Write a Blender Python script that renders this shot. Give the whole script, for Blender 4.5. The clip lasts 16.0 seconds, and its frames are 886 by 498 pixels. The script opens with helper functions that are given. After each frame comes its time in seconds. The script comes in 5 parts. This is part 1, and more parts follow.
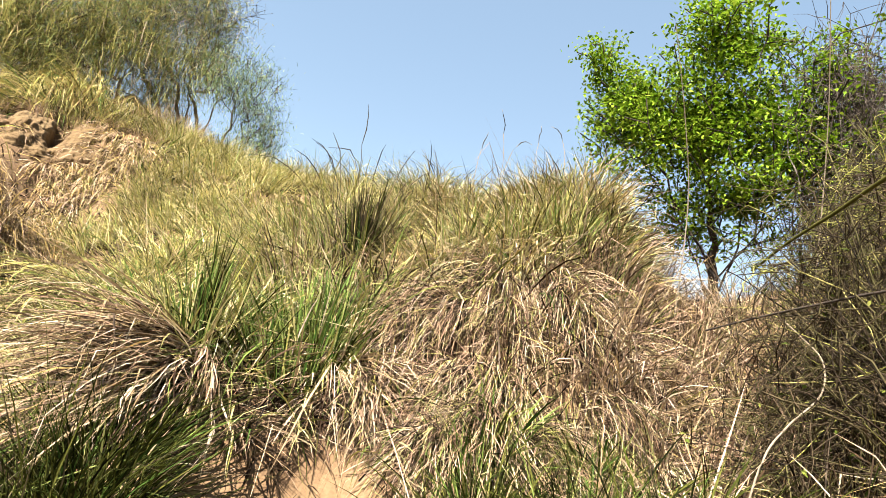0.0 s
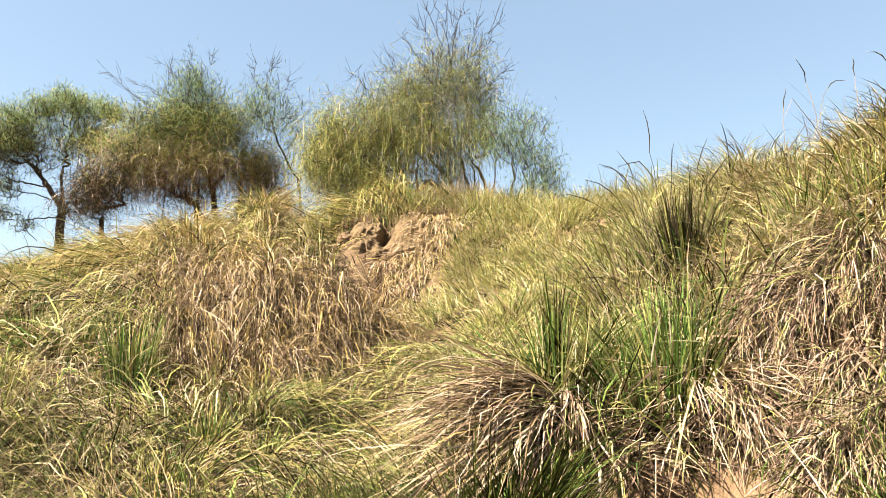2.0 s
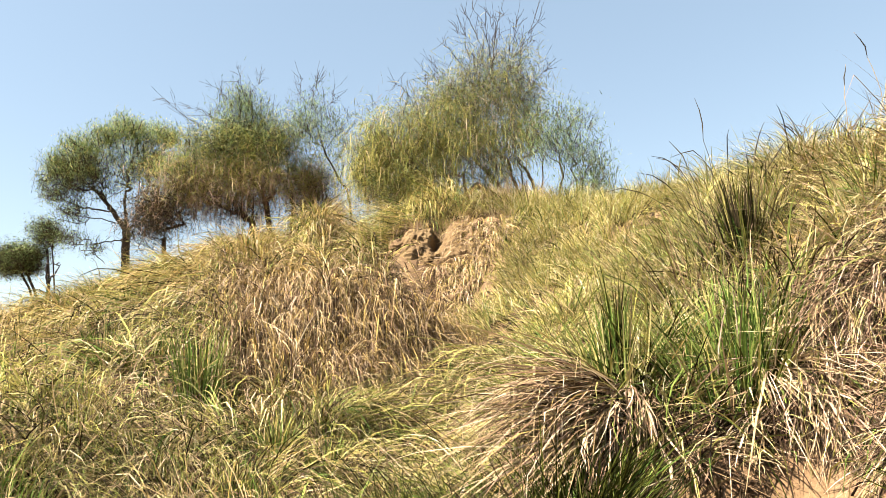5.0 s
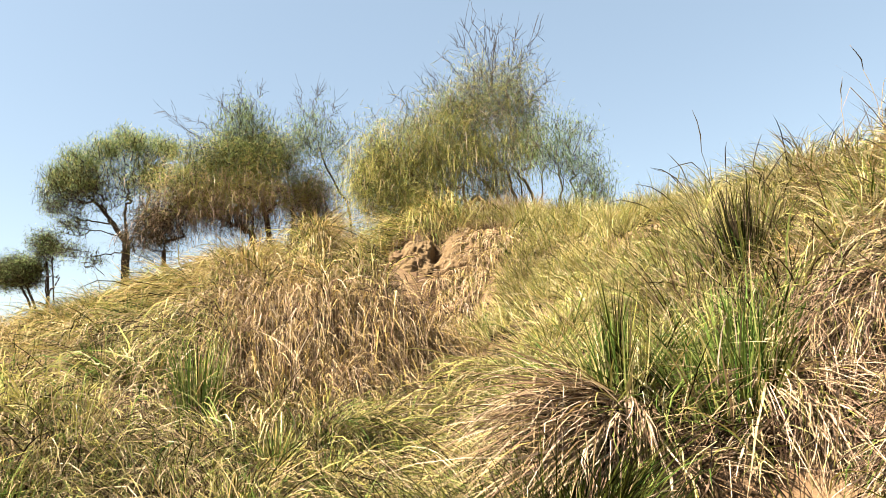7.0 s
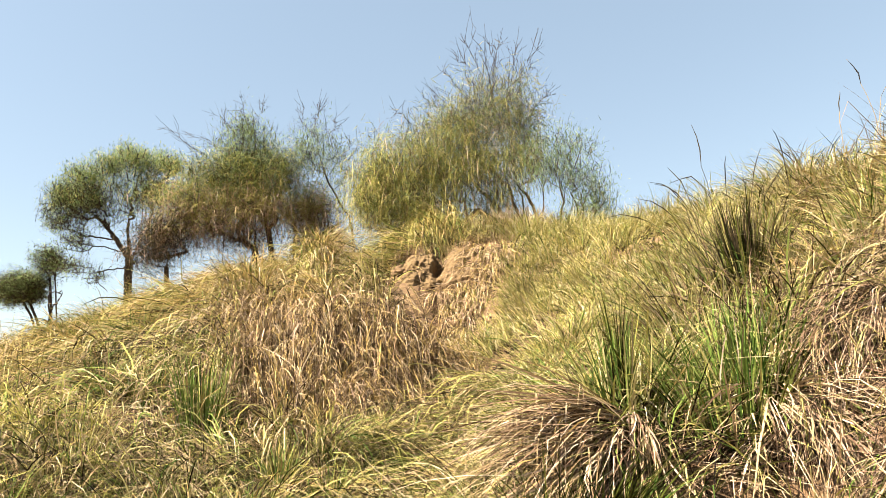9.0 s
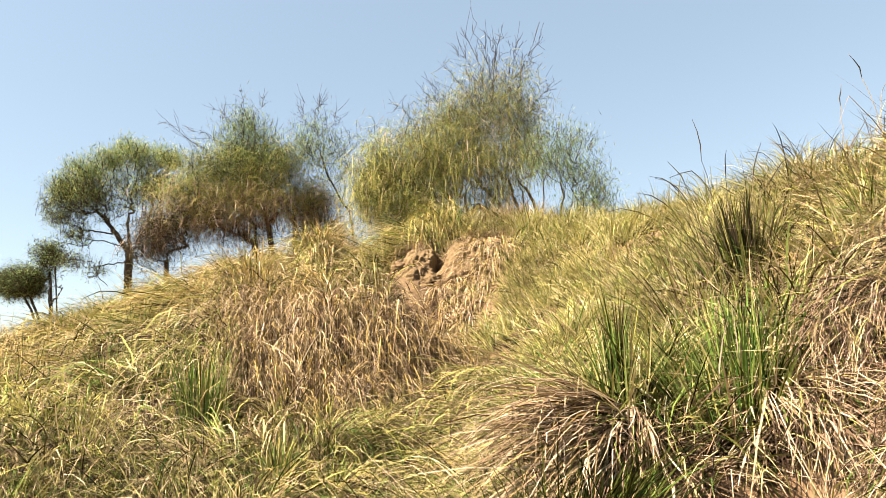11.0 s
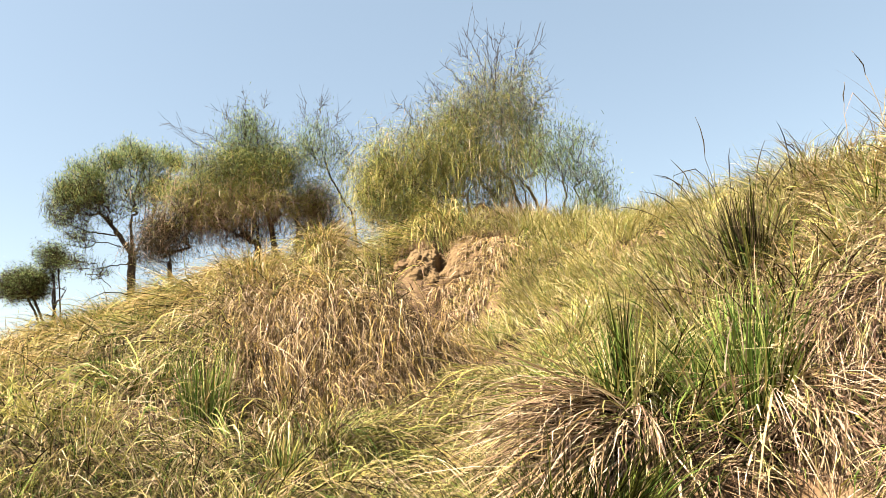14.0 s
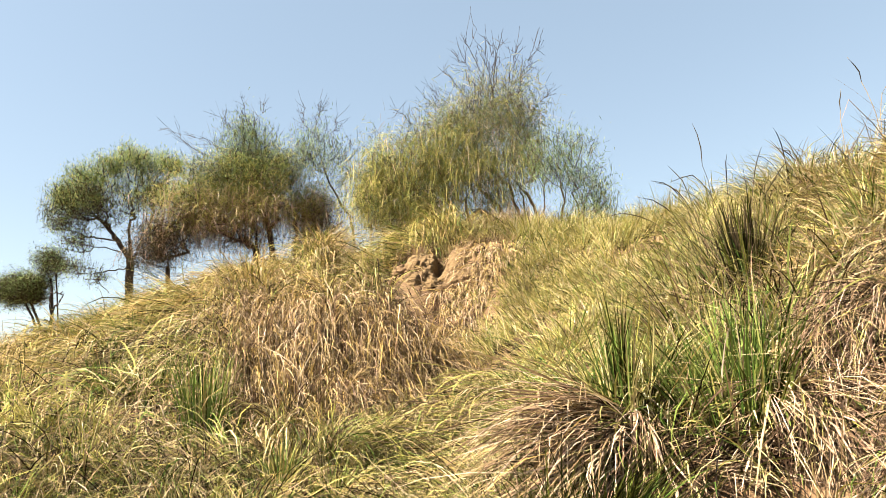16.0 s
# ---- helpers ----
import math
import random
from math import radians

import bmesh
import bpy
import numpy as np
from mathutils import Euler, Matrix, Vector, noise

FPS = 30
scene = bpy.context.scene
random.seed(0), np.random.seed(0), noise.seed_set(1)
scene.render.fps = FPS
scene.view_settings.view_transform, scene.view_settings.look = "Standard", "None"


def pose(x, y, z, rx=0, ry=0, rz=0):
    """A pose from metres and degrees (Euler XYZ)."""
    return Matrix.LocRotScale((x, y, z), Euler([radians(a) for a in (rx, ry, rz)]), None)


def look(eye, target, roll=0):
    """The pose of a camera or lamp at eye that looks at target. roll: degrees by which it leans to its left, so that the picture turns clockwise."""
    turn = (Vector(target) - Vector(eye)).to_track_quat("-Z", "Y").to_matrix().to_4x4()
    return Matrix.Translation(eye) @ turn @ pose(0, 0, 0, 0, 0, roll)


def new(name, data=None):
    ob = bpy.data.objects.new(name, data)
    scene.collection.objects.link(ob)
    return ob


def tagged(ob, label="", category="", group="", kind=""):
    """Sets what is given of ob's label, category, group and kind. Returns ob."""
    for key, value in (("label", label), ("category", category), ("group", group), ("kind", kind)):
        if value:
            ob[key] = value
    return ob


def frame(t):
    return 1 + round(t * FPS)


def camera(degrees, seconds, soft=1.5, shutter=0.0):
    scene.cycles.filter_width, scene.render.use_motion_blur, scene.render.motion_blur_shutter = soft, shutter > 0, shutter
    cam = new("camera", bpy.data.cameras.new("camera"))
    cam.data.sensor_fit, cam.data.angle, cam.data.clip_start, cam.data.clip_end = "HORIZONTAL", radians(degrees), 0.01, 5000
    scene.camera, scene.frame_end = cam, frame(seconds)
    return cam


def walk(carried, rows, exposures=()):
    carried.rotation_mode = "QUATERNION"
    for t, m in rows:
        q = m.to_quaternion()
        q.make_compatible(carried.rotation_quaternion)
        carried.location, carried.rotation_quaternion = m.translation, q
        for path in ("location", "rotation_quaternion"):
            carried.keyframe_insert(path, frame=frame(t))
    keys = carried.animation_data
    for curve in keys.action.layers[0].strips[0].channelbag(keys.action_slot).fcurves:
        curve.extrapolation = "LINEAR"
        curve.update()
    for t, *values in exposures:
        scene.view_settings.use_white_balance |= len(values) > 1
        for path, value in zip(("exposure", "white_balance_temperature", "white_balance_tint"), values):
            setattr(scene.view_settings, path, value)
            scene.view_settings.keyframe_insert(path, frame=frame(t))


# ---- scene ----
cam = camera(69.85, 16.0, soft=0.42)
PATH = [
    (0.0, pose(0.103, 0.049, 1.571, 100.446, -11.906, -34.238)),
    (0.5, pose(0.097, 0.060, 1.575, 99.825, -9.403, -28.312)),
    (1.0, pose(0.065, 0.051, 1.582, 98.899, -7.572, -21.899)),
    (1.5, pose(-0.009, 0.019, 1.595, 98.988, -3.891, -12.773)),
    (2.0, pose(0.013, 0.036, 1.599, 99.456, 0.304, -4.847)),
    (2.5, pose(0.009, 0.035, 1.612, 99.289, 1.410, -2.984)),
    (3.0, pose(-0.001, 0.035, 1.606, 98.785, 2.046, -1.434)),
    (3.5, pose(-0.011, 0.026, 1.605, 98.834, 2.641, -0.672)),
    (3.7, pose(-0.017, 0.012, 1.615, 99.300, 3.215, -0.029)),
    (5.8, pose(-0.003, 0.041, 1.575, 100.583, 2.033, 0.156)),
    (6.0, pose(-0.004, 0.037, 1.579, 101.006, 2.332, 0.084)),
    (6.5, pose(-0.010, 0.023, 1.581, 100.935, 2.415, -0.154)),
    (7.0, pose(-0.008, 0.022, 1.580, 101.061, 2.464, 0.085)),
    (7.5, pose(-0.005, 0.006, 1.586, 101.558, 2.608, 0.505)),
    (8.0, pose(0.000, -0.000, 1.600, 102.016, 2.934, 0.624)),
    (8.5, pose(-0.003, -0.001, 1.594, 102.383, 2.852, 0.373)),
    (9.0, pose(-0.006, -0.001, 1.597, 102.200, 2.846, 0.351)),
    (11.5, pose(-0.003, 0.003, 1.586, 101.780, 2.709, 0.346)),
    (12.0, pose(-0.005, 0.000, 1.588, 101.834, 2.787, 0.454)),
    (12.5, pose(-0.010, -0.010, 1.586, 101.473, 2.982, 0.768)),
    (13.0, pose(-0.009, -0.000, 1.584, 101.581, 3.193, 0.821)),
    (13.5, pose(-0.006, 0.001, 1.582, 101.451, 3.135, 0.754)),
    (14.0, pose(-0.015, 0.001, 1.584, 101.797, 2.971, 0.593)),
    (14.5, pose(-0.010, -0.001, 1.584, 102.076, 2.903, 0.501)),
    (15.0, pose(-0.010, -0.004, 1.583, 102.284, 2.979, 0.455)),
    (15.5, pose(-0.011, -0.004, 1.589, 102.211, 3.023, 0.497)),
    (16.0, pose(-0.011, -0.005, 1.586, 102.246, 2.938, 0.443)),
]
# the white balance warms a little as the camera turns away from the leafy tree
walk(cam, PATH, [(0.0, 2.78, 6200, 11), (1.0, 2.78, 6200, 11), (3.0, 2.78, 6430, 11), (6.0, 2.78, 6600, 11.5), (9.0, 2.77, 6760, 12), (16.0, 2.77, 6760, 12)])

# ---------------------------------------------------------------- world and sun
world = bpy.data.worlds.new("sky")
scene.world = world
world.use_nodes = True
wn = world.node_tree.nodes
sky = wn.new("ShaderNodeTexSky")
sky.sky_type = "NISHITA"
sky.sun_disc = False
SUN_EL, SUN_AZ = 50.0, -113.0   # azimuth: clockwise from the view's axis (+y)
sky.sun_elevation = radians(SUN_EL)
sky.sun_rotation = radians(SUN_AZ)
sky.air_density, sky.dust_density, sky.ozone_density = 1.0, 0.5, 0.0
wn["Background"].inputs["Strength"].default_value = 0.0412
tint = wn.new("ShaderNodeMixRGB")   # a slightly milky, hazy sky
tint.blend_type = "MULTIPLY"
tint.inputs["Fac"].default_value = 1.0
tint.inputs["Color2"].default_value = (1.19, 1.08, 0.90, 1)
world.node_tree.links.new(sky.outputs[0], tint.inputs["Color1"])
haze = wn.new("ShaderNodeMixRGB")   # even pale haze over the whole sky
haze.inputs["Fac"].default_value = 0.5
haze.inputs["Color2"].default_value = (1.69, 2.32, 3.0, 1)
world.node_tree.links.new(tint.outputs[0], haze.inputs["Color1"])
world.node_tree.links.new(haze.outputs[0], wn["Background"].inputs["Color"])

sun_data = bpy.data.lights.new("sun", "SUN")
sun_data.energy, sun_data.angle, sun_data.color = 5.0, radians(0.6), (1.0, 0.90, 0.765)
sun_dir = Vector((math.cos(radians(SUN_EL)) * math.sin(radians(SUN_AZ)),
                  math.cos(radians(SUN_EL)) * math.cos(radians(SUN_AZ)), math.sin(radians(SUN_EL))))
sun = new("sun", sun_data)
sun.matrix_world = look(sun_dir * 50, (0, 0, 0))


# ---------------------------------------------------------------- materials
def leaf_material(name, ramp, rough=0.6, through_light=0.17, tone=0.98):
    """Blades, twigs and leaves: colour varies from piece to piece, light passes through."""
    m = bpy.data.materials.new(name)
    m.use_nodes = True
    n, l = m.node_tree.nodes, m.node_tree.links
    n.clear()
    out = n.new("ShaderNodeOutputMaterial")
    geo = n.new("ShaderNodeNewGeometry")
    cr = n.new("ShaderNodeValToRGB")
    el = cr.color_ramp.elements
    first, tone = ramp[0][1], tone * 0.405
    ramp = [(0.0, tuple(k * 0.35 for k in first))] + [(0.1 + 0.9 * p, c) for p, c in ramp]
    for i, (p, c) in enumerate(ramp):
        e = el[i] if i < 2 else el.new(p)
        e.position, e.color = p, (c[0] * tone, c[1] * tone, c[2] * tone, 1)
    oi = n.new("ShaderNodeObjectInfo")
    both = n.new("ShaderNodeMath")
    l.new(geo.outputs["Random Per Island"], both.inputs[0])
    l.new(oi.outputs["Random"], both.inputs[1])
    part_of = n.new("ShaderNodeMath")
    part_of.operation = "FRACT"
    l.new(both.outputs[0], part_of.inputs[0])
    l.new(part_of.outputs[0], cr.inputs["Fac"])
    tc = n.new("ShaderNodeTexCoord")
    nz = n.new("ShaderNodeTexNoise")
    nz.inputs["Scale"].default_value = 1.4
    nz.inputs["Detail"].default_value = 4
    l.new(tc.outputs["Object"], nz.inputs["Vector"])
    fine = n.new("ShaderNodeTexNoise")
    fine.inputs["Scale"].default_value = 38
    l.new(tc.outputs["Object"], fine.inputs["Vector"])
    add = n.new("ShaderNodeMath")
    l.new(nz.outputs["Fac"], add.inputs[0])
    l.new(fine.outputs["Fac"], add.inputs[1])
    mr = n.new("ShaderNodeMapRange")
    mr.inputs["From Min"].default_value, mr.inputs["From Max"].default_value = 0.7, 1.3
    mr.inputs["To Min"].default_value, mr.inputs["To Max"].default_value = 0.6, 1.34
    l.new(add.outputs[0], mr.inputs["Value"])
    mul = n.new("ShaderNodeMixRGB")
    mul.blend_type = "MULTIPLY"
    mul.inputs["Fac"].default_value = 1
    l.new(cr.outputs["Color"], mul.inputs["Color1"])
    l.new(mr.outputs["Result"], mul.inputs["Color2"])
    pb = n.new("ShaderNodeBsdfPrincipled")
    pb.inputs["Roughness"].default_value = rough
    pb.inputs["Specular IOR Level"].default_value = 0.05
    l.new(mul.outputs["Color"], pb.inputs["Base Color"])
    tr = n.new("ShaderNodeBsdfTranslucent")
    l.new(mul.outputs["Color"], tr.inputs["Color"])
    mix = n.new("ShaderNodeMixShader")
    mix.inputs["Fac"].default_value = through_light
    l.new(pb.outputs[0], mix.inputs[1])
    l.new(tr.outputs[0], mix.inputs[2])
    l.new(mix.outputs[0], out.inputs["Surface"])
    return m


def rough_material(name, colours, scale, bump=0.4, fine=60.0, rough=0.9, stretch=(1, 1, 1)):
    """Earth and bark: two scales of mottling and a bumpy relief."""
    m = bpy.data.materials.new(name)
    m.use_nodes = True
    n, l = m.node_tree.nodes, m.node_tree.links
    pb = n["Principled BSDF"]
    pb.inputs["Roughness"].default_value = rough
    pb.inputs["Specular IOR Level"].default_value = 0.2
    tc = n.new("ShaderNodeTexCoord")
    mp = n.new("ShaderNodeMapping")
    mp.inputs["Scale"].default_value = stretch
    l.new(tc.outputs["Object"], mp.inputs["Vector"])
    a = n.new("ShaderNodeTexNoise")
    a.inputs["Scale"].default_value, a.inputs["Detail"].default_value = scale, 8
    a.inputs["Roughness"].default_value = 0.65
    b = n.new("ShaderNodeTexNoise")
    b.inputs["Scale"].default_value, b.inputs["Detail"].default_value = fine, 4
    for t in (a, b):
        l.new(mp.outputs[0], t.inputs["Vector"])
    cr = n.new("ShaderNodeValToRGB")
    el = cr.color_ramp.elements
    for i, c in enumerate(colours):
        e = el[i] if i < 2 else el.new(0.5)
        e.position, e.color = 0.3 + 0.4 * i / (len(colours) - 1), (c[0] * 0.39, c[1] * 0.39, c[2] * 0.39, 1)
    mx = n.new("ShaderNodeMath")
    mx.operation = "MULTIPLY_ADD"
    mx.inputs[1].default_value, mx.inputs[2].default_value = 0.35, 0.0
    l.new(b.outputs["Fac"], mx.inputs[0])
    ad = n.new("ShaderNodeMath")
    ad.operation = "MULTIPLY_ADD"
    ad.inputs[1].default_value = 0.65
    l.new(a.outputs["Fac"], ad.inputs[0])
    l.new(mx.outputs[0], ad.inputs[2])
    l.new(ad.outputs[0], cr.inputs["Fac"])
    l.new(cr.outputs["Color"], pb.inputs["Base Color"])
    bp = n.new("ShaderNodeBump")
    bp.inputs["Strength"].default_value, bp.inputs["Distance"].default_value = bump, 0.03
    l.new(ad.outputs[0], bp.inputs["Height"])
    l.new(bp.outputs[0], pb.inputs["Normal"])
    return m


SOIL = rough_material("sandy_soil", [(0.15, 0.088, 0.044), (0.28, 0.175, 0.088), (0.39, 0.26, 0.14)], 2.2, 0.7, 45)
OCHRE = rough_material("ochre_earth", [(0.11, 0.066, 0.03), (0.24, 0.155, 0.07), (0.37, 0.26, 0.125)], 4.5, 1.0, 60)
BARK = rough_material("grey_brown_bark", [(0.07, 0.05, 0.035), (0.15, 0.11, 0.08), (0.24, 0.19, 0.14)], 9, 0.8, 60, 0.9, (1, 1, 0.25))
BARK_DARK = rough_material("dark_bark", [(0.035, 0.028, 0.022), (0.08, 0.06, 0.045), (0.13, 0.10, 0.075)], 9, 0.8, 60, 0.9, (1, 1, 0.25))
BARK_TAN = rough_material("tan_bark", [(0.13, 0.085, 0.05), (0.27, 0.19, 0.12), (0.38, 0.29, 0.2)], 9, 0.8, 60, 0.9, (1, 1, 0.25))
VINE = rough_material("pale_vine_bark", [(0.28, 0.21, 0.14), (0.42, 0.34, 0.24), (0.5, 0.42, 0.32)], 14, 0.4, 80, 0.8)
GREEN = leaf_material("fresh_green_blade", [(0.0, (0.06, 0.12, 0.02)), (0.45, (0.17, 0.26, 0.05)), (0.8, (0.32, 0.39, 0.10)), (1.0, (0.52, 0.50, 0.18))], tone=1.2)
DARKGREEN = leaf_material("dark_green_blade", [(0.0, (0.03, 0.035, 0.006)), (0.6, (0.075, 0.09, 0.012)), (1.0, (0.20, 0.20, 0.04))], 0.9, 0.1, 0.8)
YELLOW = leaf_material("yellow_green_blade", [(0.0, (0.15, 0.12, 0.03)), (0.2, (0.59, 0.42, 0.13)), (0.7, (0.92, 0.65, 0.265)), (1.0, (1.0, 0.80, 0.47))])
LIME = leaf_material("lime_yellow_blade", [(0.0, (0.12, 0.13, 0.02)), (0.25, (0.46, 0.44, 0.105)), (0.75, (0.75, 0.66, 0.21)), (1.0, (0.93, 0.82, 0.40))])
STRAW = leaf_material("straw_blade", [(0.0, (0.17, 0.11, 0.065)), (0.2, (0.53, 0.37, 0.195)), (0.7, (0.78, 0.58, 0.335)), (1.0, (0.93, 0.77, 0.54))])
BROWN = leaf_material("dead_brown_blade", [(0.0, (0.10, 0.055, 0.035)), (0.22, (0.45, 0.285, 0.18)), (0.75, (0.70, 0.49, 0.33)), (1.0, (0.88, 0.69, 0.54))])
PALE = leaf_material("pale_ivory_blade", [(0.0, (0.22, 0.21, 0.06)), (0.2, (0.62, 0.55, 0.21)), (0.7, (0.92, 0.79, 0.40)), (1.0, (1.0, 0.92, 0.62))])
# old stems coloured near black, to paint the shade in the gaps between blades
SHADE_THATCH = leaf_material("rotting_thatch", [(0.0, (0.035, 0.02, 0.012)), (0.5, (0.08, 0.05, 0.027)), (1.0, (0.18, 0.115, 0.06))], through_light=0.03, tone=0.5)
SEED = leaf_material("dark_seed_head", [(0.0, (0.07, 0.05, 0.03)), (0.6, (0.16, 0.12, 0.06)), (1.0, (0.30, 0.24, 0.12))], tone=0.7)
OLIVE = leaf_material("olive_twig", [(0.0, (0.15, 0.145, 0.035)), (0.4, (0.26, 0.265, 0.065)), (0.75, (0.40, 0.375, 0.11)), (1.0, (0.56, 0.47, 0.20))], tone=1.95, through_light=0.3)
SAGE = leaf_material("grey_green_leaf", [(0.0, (0.07, 0.11, 0.035)), (0.5, (0.16, 0.225, 0.075)), (1.0, (0.34, 0.39, 0.17))], tone=1.9, through_light=0.3)
TWIGGREY = leaf_material("grey_dry_twig", [(0.0, (0.10, 0.08, 0.065)), (0.5, (0.21, 0.17, 0.135)), (1.0, (0.36, 0.31, 0.26))], through_light=0.05, tone=0.8)
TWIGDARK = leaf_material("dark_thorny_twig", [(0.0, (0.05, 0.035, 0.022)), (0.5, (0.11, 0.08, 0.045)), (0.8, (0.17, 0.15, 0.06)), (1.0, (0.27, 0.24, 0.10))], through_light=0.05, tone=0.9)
BUSHLEAF = leaf_material("bush_leaf", [(0.0, (0.09, 0.13, 0.02)), (0.5, (0.21, 0.27, 0.04)), (1.0, (0.40, 0.42, 0.09))], 0.5, 0.3, 0.9)
BRIGHT = leaf_material("bright_green_leaf", [(0.0, (0.12, 0.25, 0.01)), (0.5, (0.27, 0.44, 0.02)), (1.0, (0.46, 0.60, 0.06))], 0.45, 0.35, 1.15)


# ---------------------------------------------------------------- mesh helpers
class Buf:
    """Collects vertices, quads and triangles of one mesh."""

    def __init__(self):
        self.v, self.q, self.t, self.n = [], [], [], 0

    def add(self, v, q=None, t=None):
        v = np.asarray(v, float).reshape(-1, 3)
        if q is not None and len(q):
            self.q.append(np.asarray(q, int).reshape(-1, 4) + self.n)
        if t is not None and len(t):
            self.t.append(np.asarray(t, int).reshape(-1, 3) + self.n)
        self.v.append(v)
        self.n += len(v)

    def mesh(self, name, material, smooth=False):
        me = bpy.data.meshes.new(name)
        v = np.concatenate(self.v)
        q = np.concatenate(self.q) if self.q else np.zeros((0, 4), int)
        t = np.concatenate(self.t) if self.t else np.zeros((0, 3), int)
        me.vertices.add(len(v))
        me.vertices.foreach_set("co", v.ravel())
        me.loops.add(q.size + t.size)
        me.loops.foreach_set("vertex_index", np.concatenate([q.ravel(), t.ravel()]).astype(np.int32))
        me.polygons.add(len(q) + len(t))
        me.polygons.foreach_set("loop_start", np.concatenate([np.arange(len(q)) * 4, q.size + np.arange(len(t)) * 3]).astype(np.int32))
        if smooth:
            me.polygons.foreach_set("use_smooth", np.ones(len(q) + len(t), bool))
        me.update(calc_edges=True)
        me.validate()
        me.materials.append(material)
        return me


def part(name, buf, material, parent, label="", smooth=False):
    ob = new(name, buf.mesh(name, material, smooth))
    if parent is not None:
        ob.parent = parent
    if label:
        ob["label"] = label
    return ob


def thing(name, at, label, category, group="", kind=""):
    ob = new(name)
    ob.empty_display_size = 0.1
    ob.location = at
    return tagged(ob, label, category, group, kind)


rng = np.random.default_rng(7)
LATTICE = np.random.default_rng(3).random((257, 257))


def vnoise(x, y):
    """Smooth value noise, 0 to 1."""
    xi, yi = np.floor(x).astype(int), np.floor(y).astype(int)
    fx, fy = x - xi, y - yi
    fx, fy = fx * fx * (3 - 2 * fx), fy * fy * (3 - 2 * fy)
    a, b = LATTICE[xi % 256, yi % 256], LATTICE[(xi + 1) % 256, yi % 256]
    c, d = LATTICE[xi % 256, (yi + 1) % 256], LATTICE[(xi + 1) % 256, (yi + 1) % 256]
    return (a * (1 - fx) + b * fx) * (1 - fy) + (c * (1 - fx) + d * fx) * fy


# ---------------------------------------------------------------- lie of the land
# The bank curls round the standing place: by bearing (degrees from +y towards +x) the distance and
# height of its foot, its middle and its brow.
BEARING = [-120, -60, -36, -28, -21, -11, -4, 2, 8, 16, 24, 34, 42, 48, 52, 60, 68, 90, 130]
FOOT_R = [6.0, 6.6, 6.4, 6.3, 6.2, 6.2, 6.3, 5.4, 2.6, 2.5, 2.5, 2.5, 2.5, 2.5, 2.4, 2.3, 2.2, 2.2, 3.0]
FOOT_Z = [0.1, 0.9, 1.0, 1.05, 1.05, 1.0, 0.95, 0.9, 0.85, 0.95, 0.95, 0.95, 1.0, 1.0, 1.0, 1.0, 1.0, 1.0, 0.3]
MID_R = [12.0, 9.0, 8.4, 7.6, 7.3, 7.3, 7.9, 8.5, 6.6, 5.6, 4.4, 3.8, 3.6, 3.6, 3.6, 3.6, 3.6, 3.6, 6.0]
MID_Z = [0.2, 1.4, 1.6, 1.8, 2.0, 2.15, 2.15, 2.0, 2.1, 2.2, 1.95, 1.85, 1.85, 1.8, 1.55, 1.55, 1.6, 1.6, 0.6]
BROW_R = [30.0, 15.0, 13.5, 12.3, 10.0, 9.5, 9.3, 9.4, 10.4, 9.8, 7.6, 5.5, 4.9, 4.8, 6.2, 6.3, 6.2, 6.0, 12.0]
BROW_Z = [0.4, 1.8, 1.95, 2.4, 2.75, 3.3, 3.7, 3.93, 3.97, 3.85, 3.3, 3.05, 3.1, 3.1, 2.6, 2.85, 2.85, 2.8, 1.0]
TOP_Z = [0.8, 3.2, 3.6, 4.2, 4.7, 4.8, 4.8, 4.8, 4.8, 4.9, 4.4, 3.4, 2.8, 2.7, 2.7, 2.8, 2.8, 2.8, 1.5]
FINE = np.arange(-180, 181, 1.0)


def by_bearing(values):
    v = np.interp(FINE, BEARING, values, period=360)
    k = np.exp(-0.5 * (np.arange(-6, 7) / 2.2) ** 2)
    return np.convolve(np.concatenate([v[-7:-1], v, v[1:7]]), k / k.sum(), "valid")


TABLE = [by_bearing(v) for v in (FOOT_R, FOOT_Z, MID_R, MID_Z, BROW_R, BROW_Z, TOP_Z)]
# knolls and hollows: x, y, width, depth, height
KNOLLS = [(-0.95, 7.2, 0.9, 0.5, 0.22), (-2.9, 8.3, 0.8, 0.6, 0.25), (0.75, 3.15, 0.4, 0.35, 0.22), (1.45, 3.0, 0.3, 0.3, 0.12),
          (-0.3, 6.0, 0.35, 1.3, -0.35), (0.98, 2.3, 0.42, 0.32, -0.25), (-1.8, 9.6, 0.4, 0.4, 0.15), (-1.25, 10.3, 0.34, 1.3, -0.95), (-4.75, 7.1, 0.6, 0.35, -0.15), (2.2, 2.9, 0.4, 0.4, 0.15), (-2.2, 5.6, 0.6, 0.5, 0.12), (-5.6, 9.0, 0.9, 0.6, 0.25), (1.2, 11.6, 1.1, 0.9, 0.3), (2.12, 2.48, 0.13, 0.13, -0.3), (2.27, 2.1, 0.13, 0.16, -0.3), (1.62, 2.55, 0.12, 0.14, -0.2)]


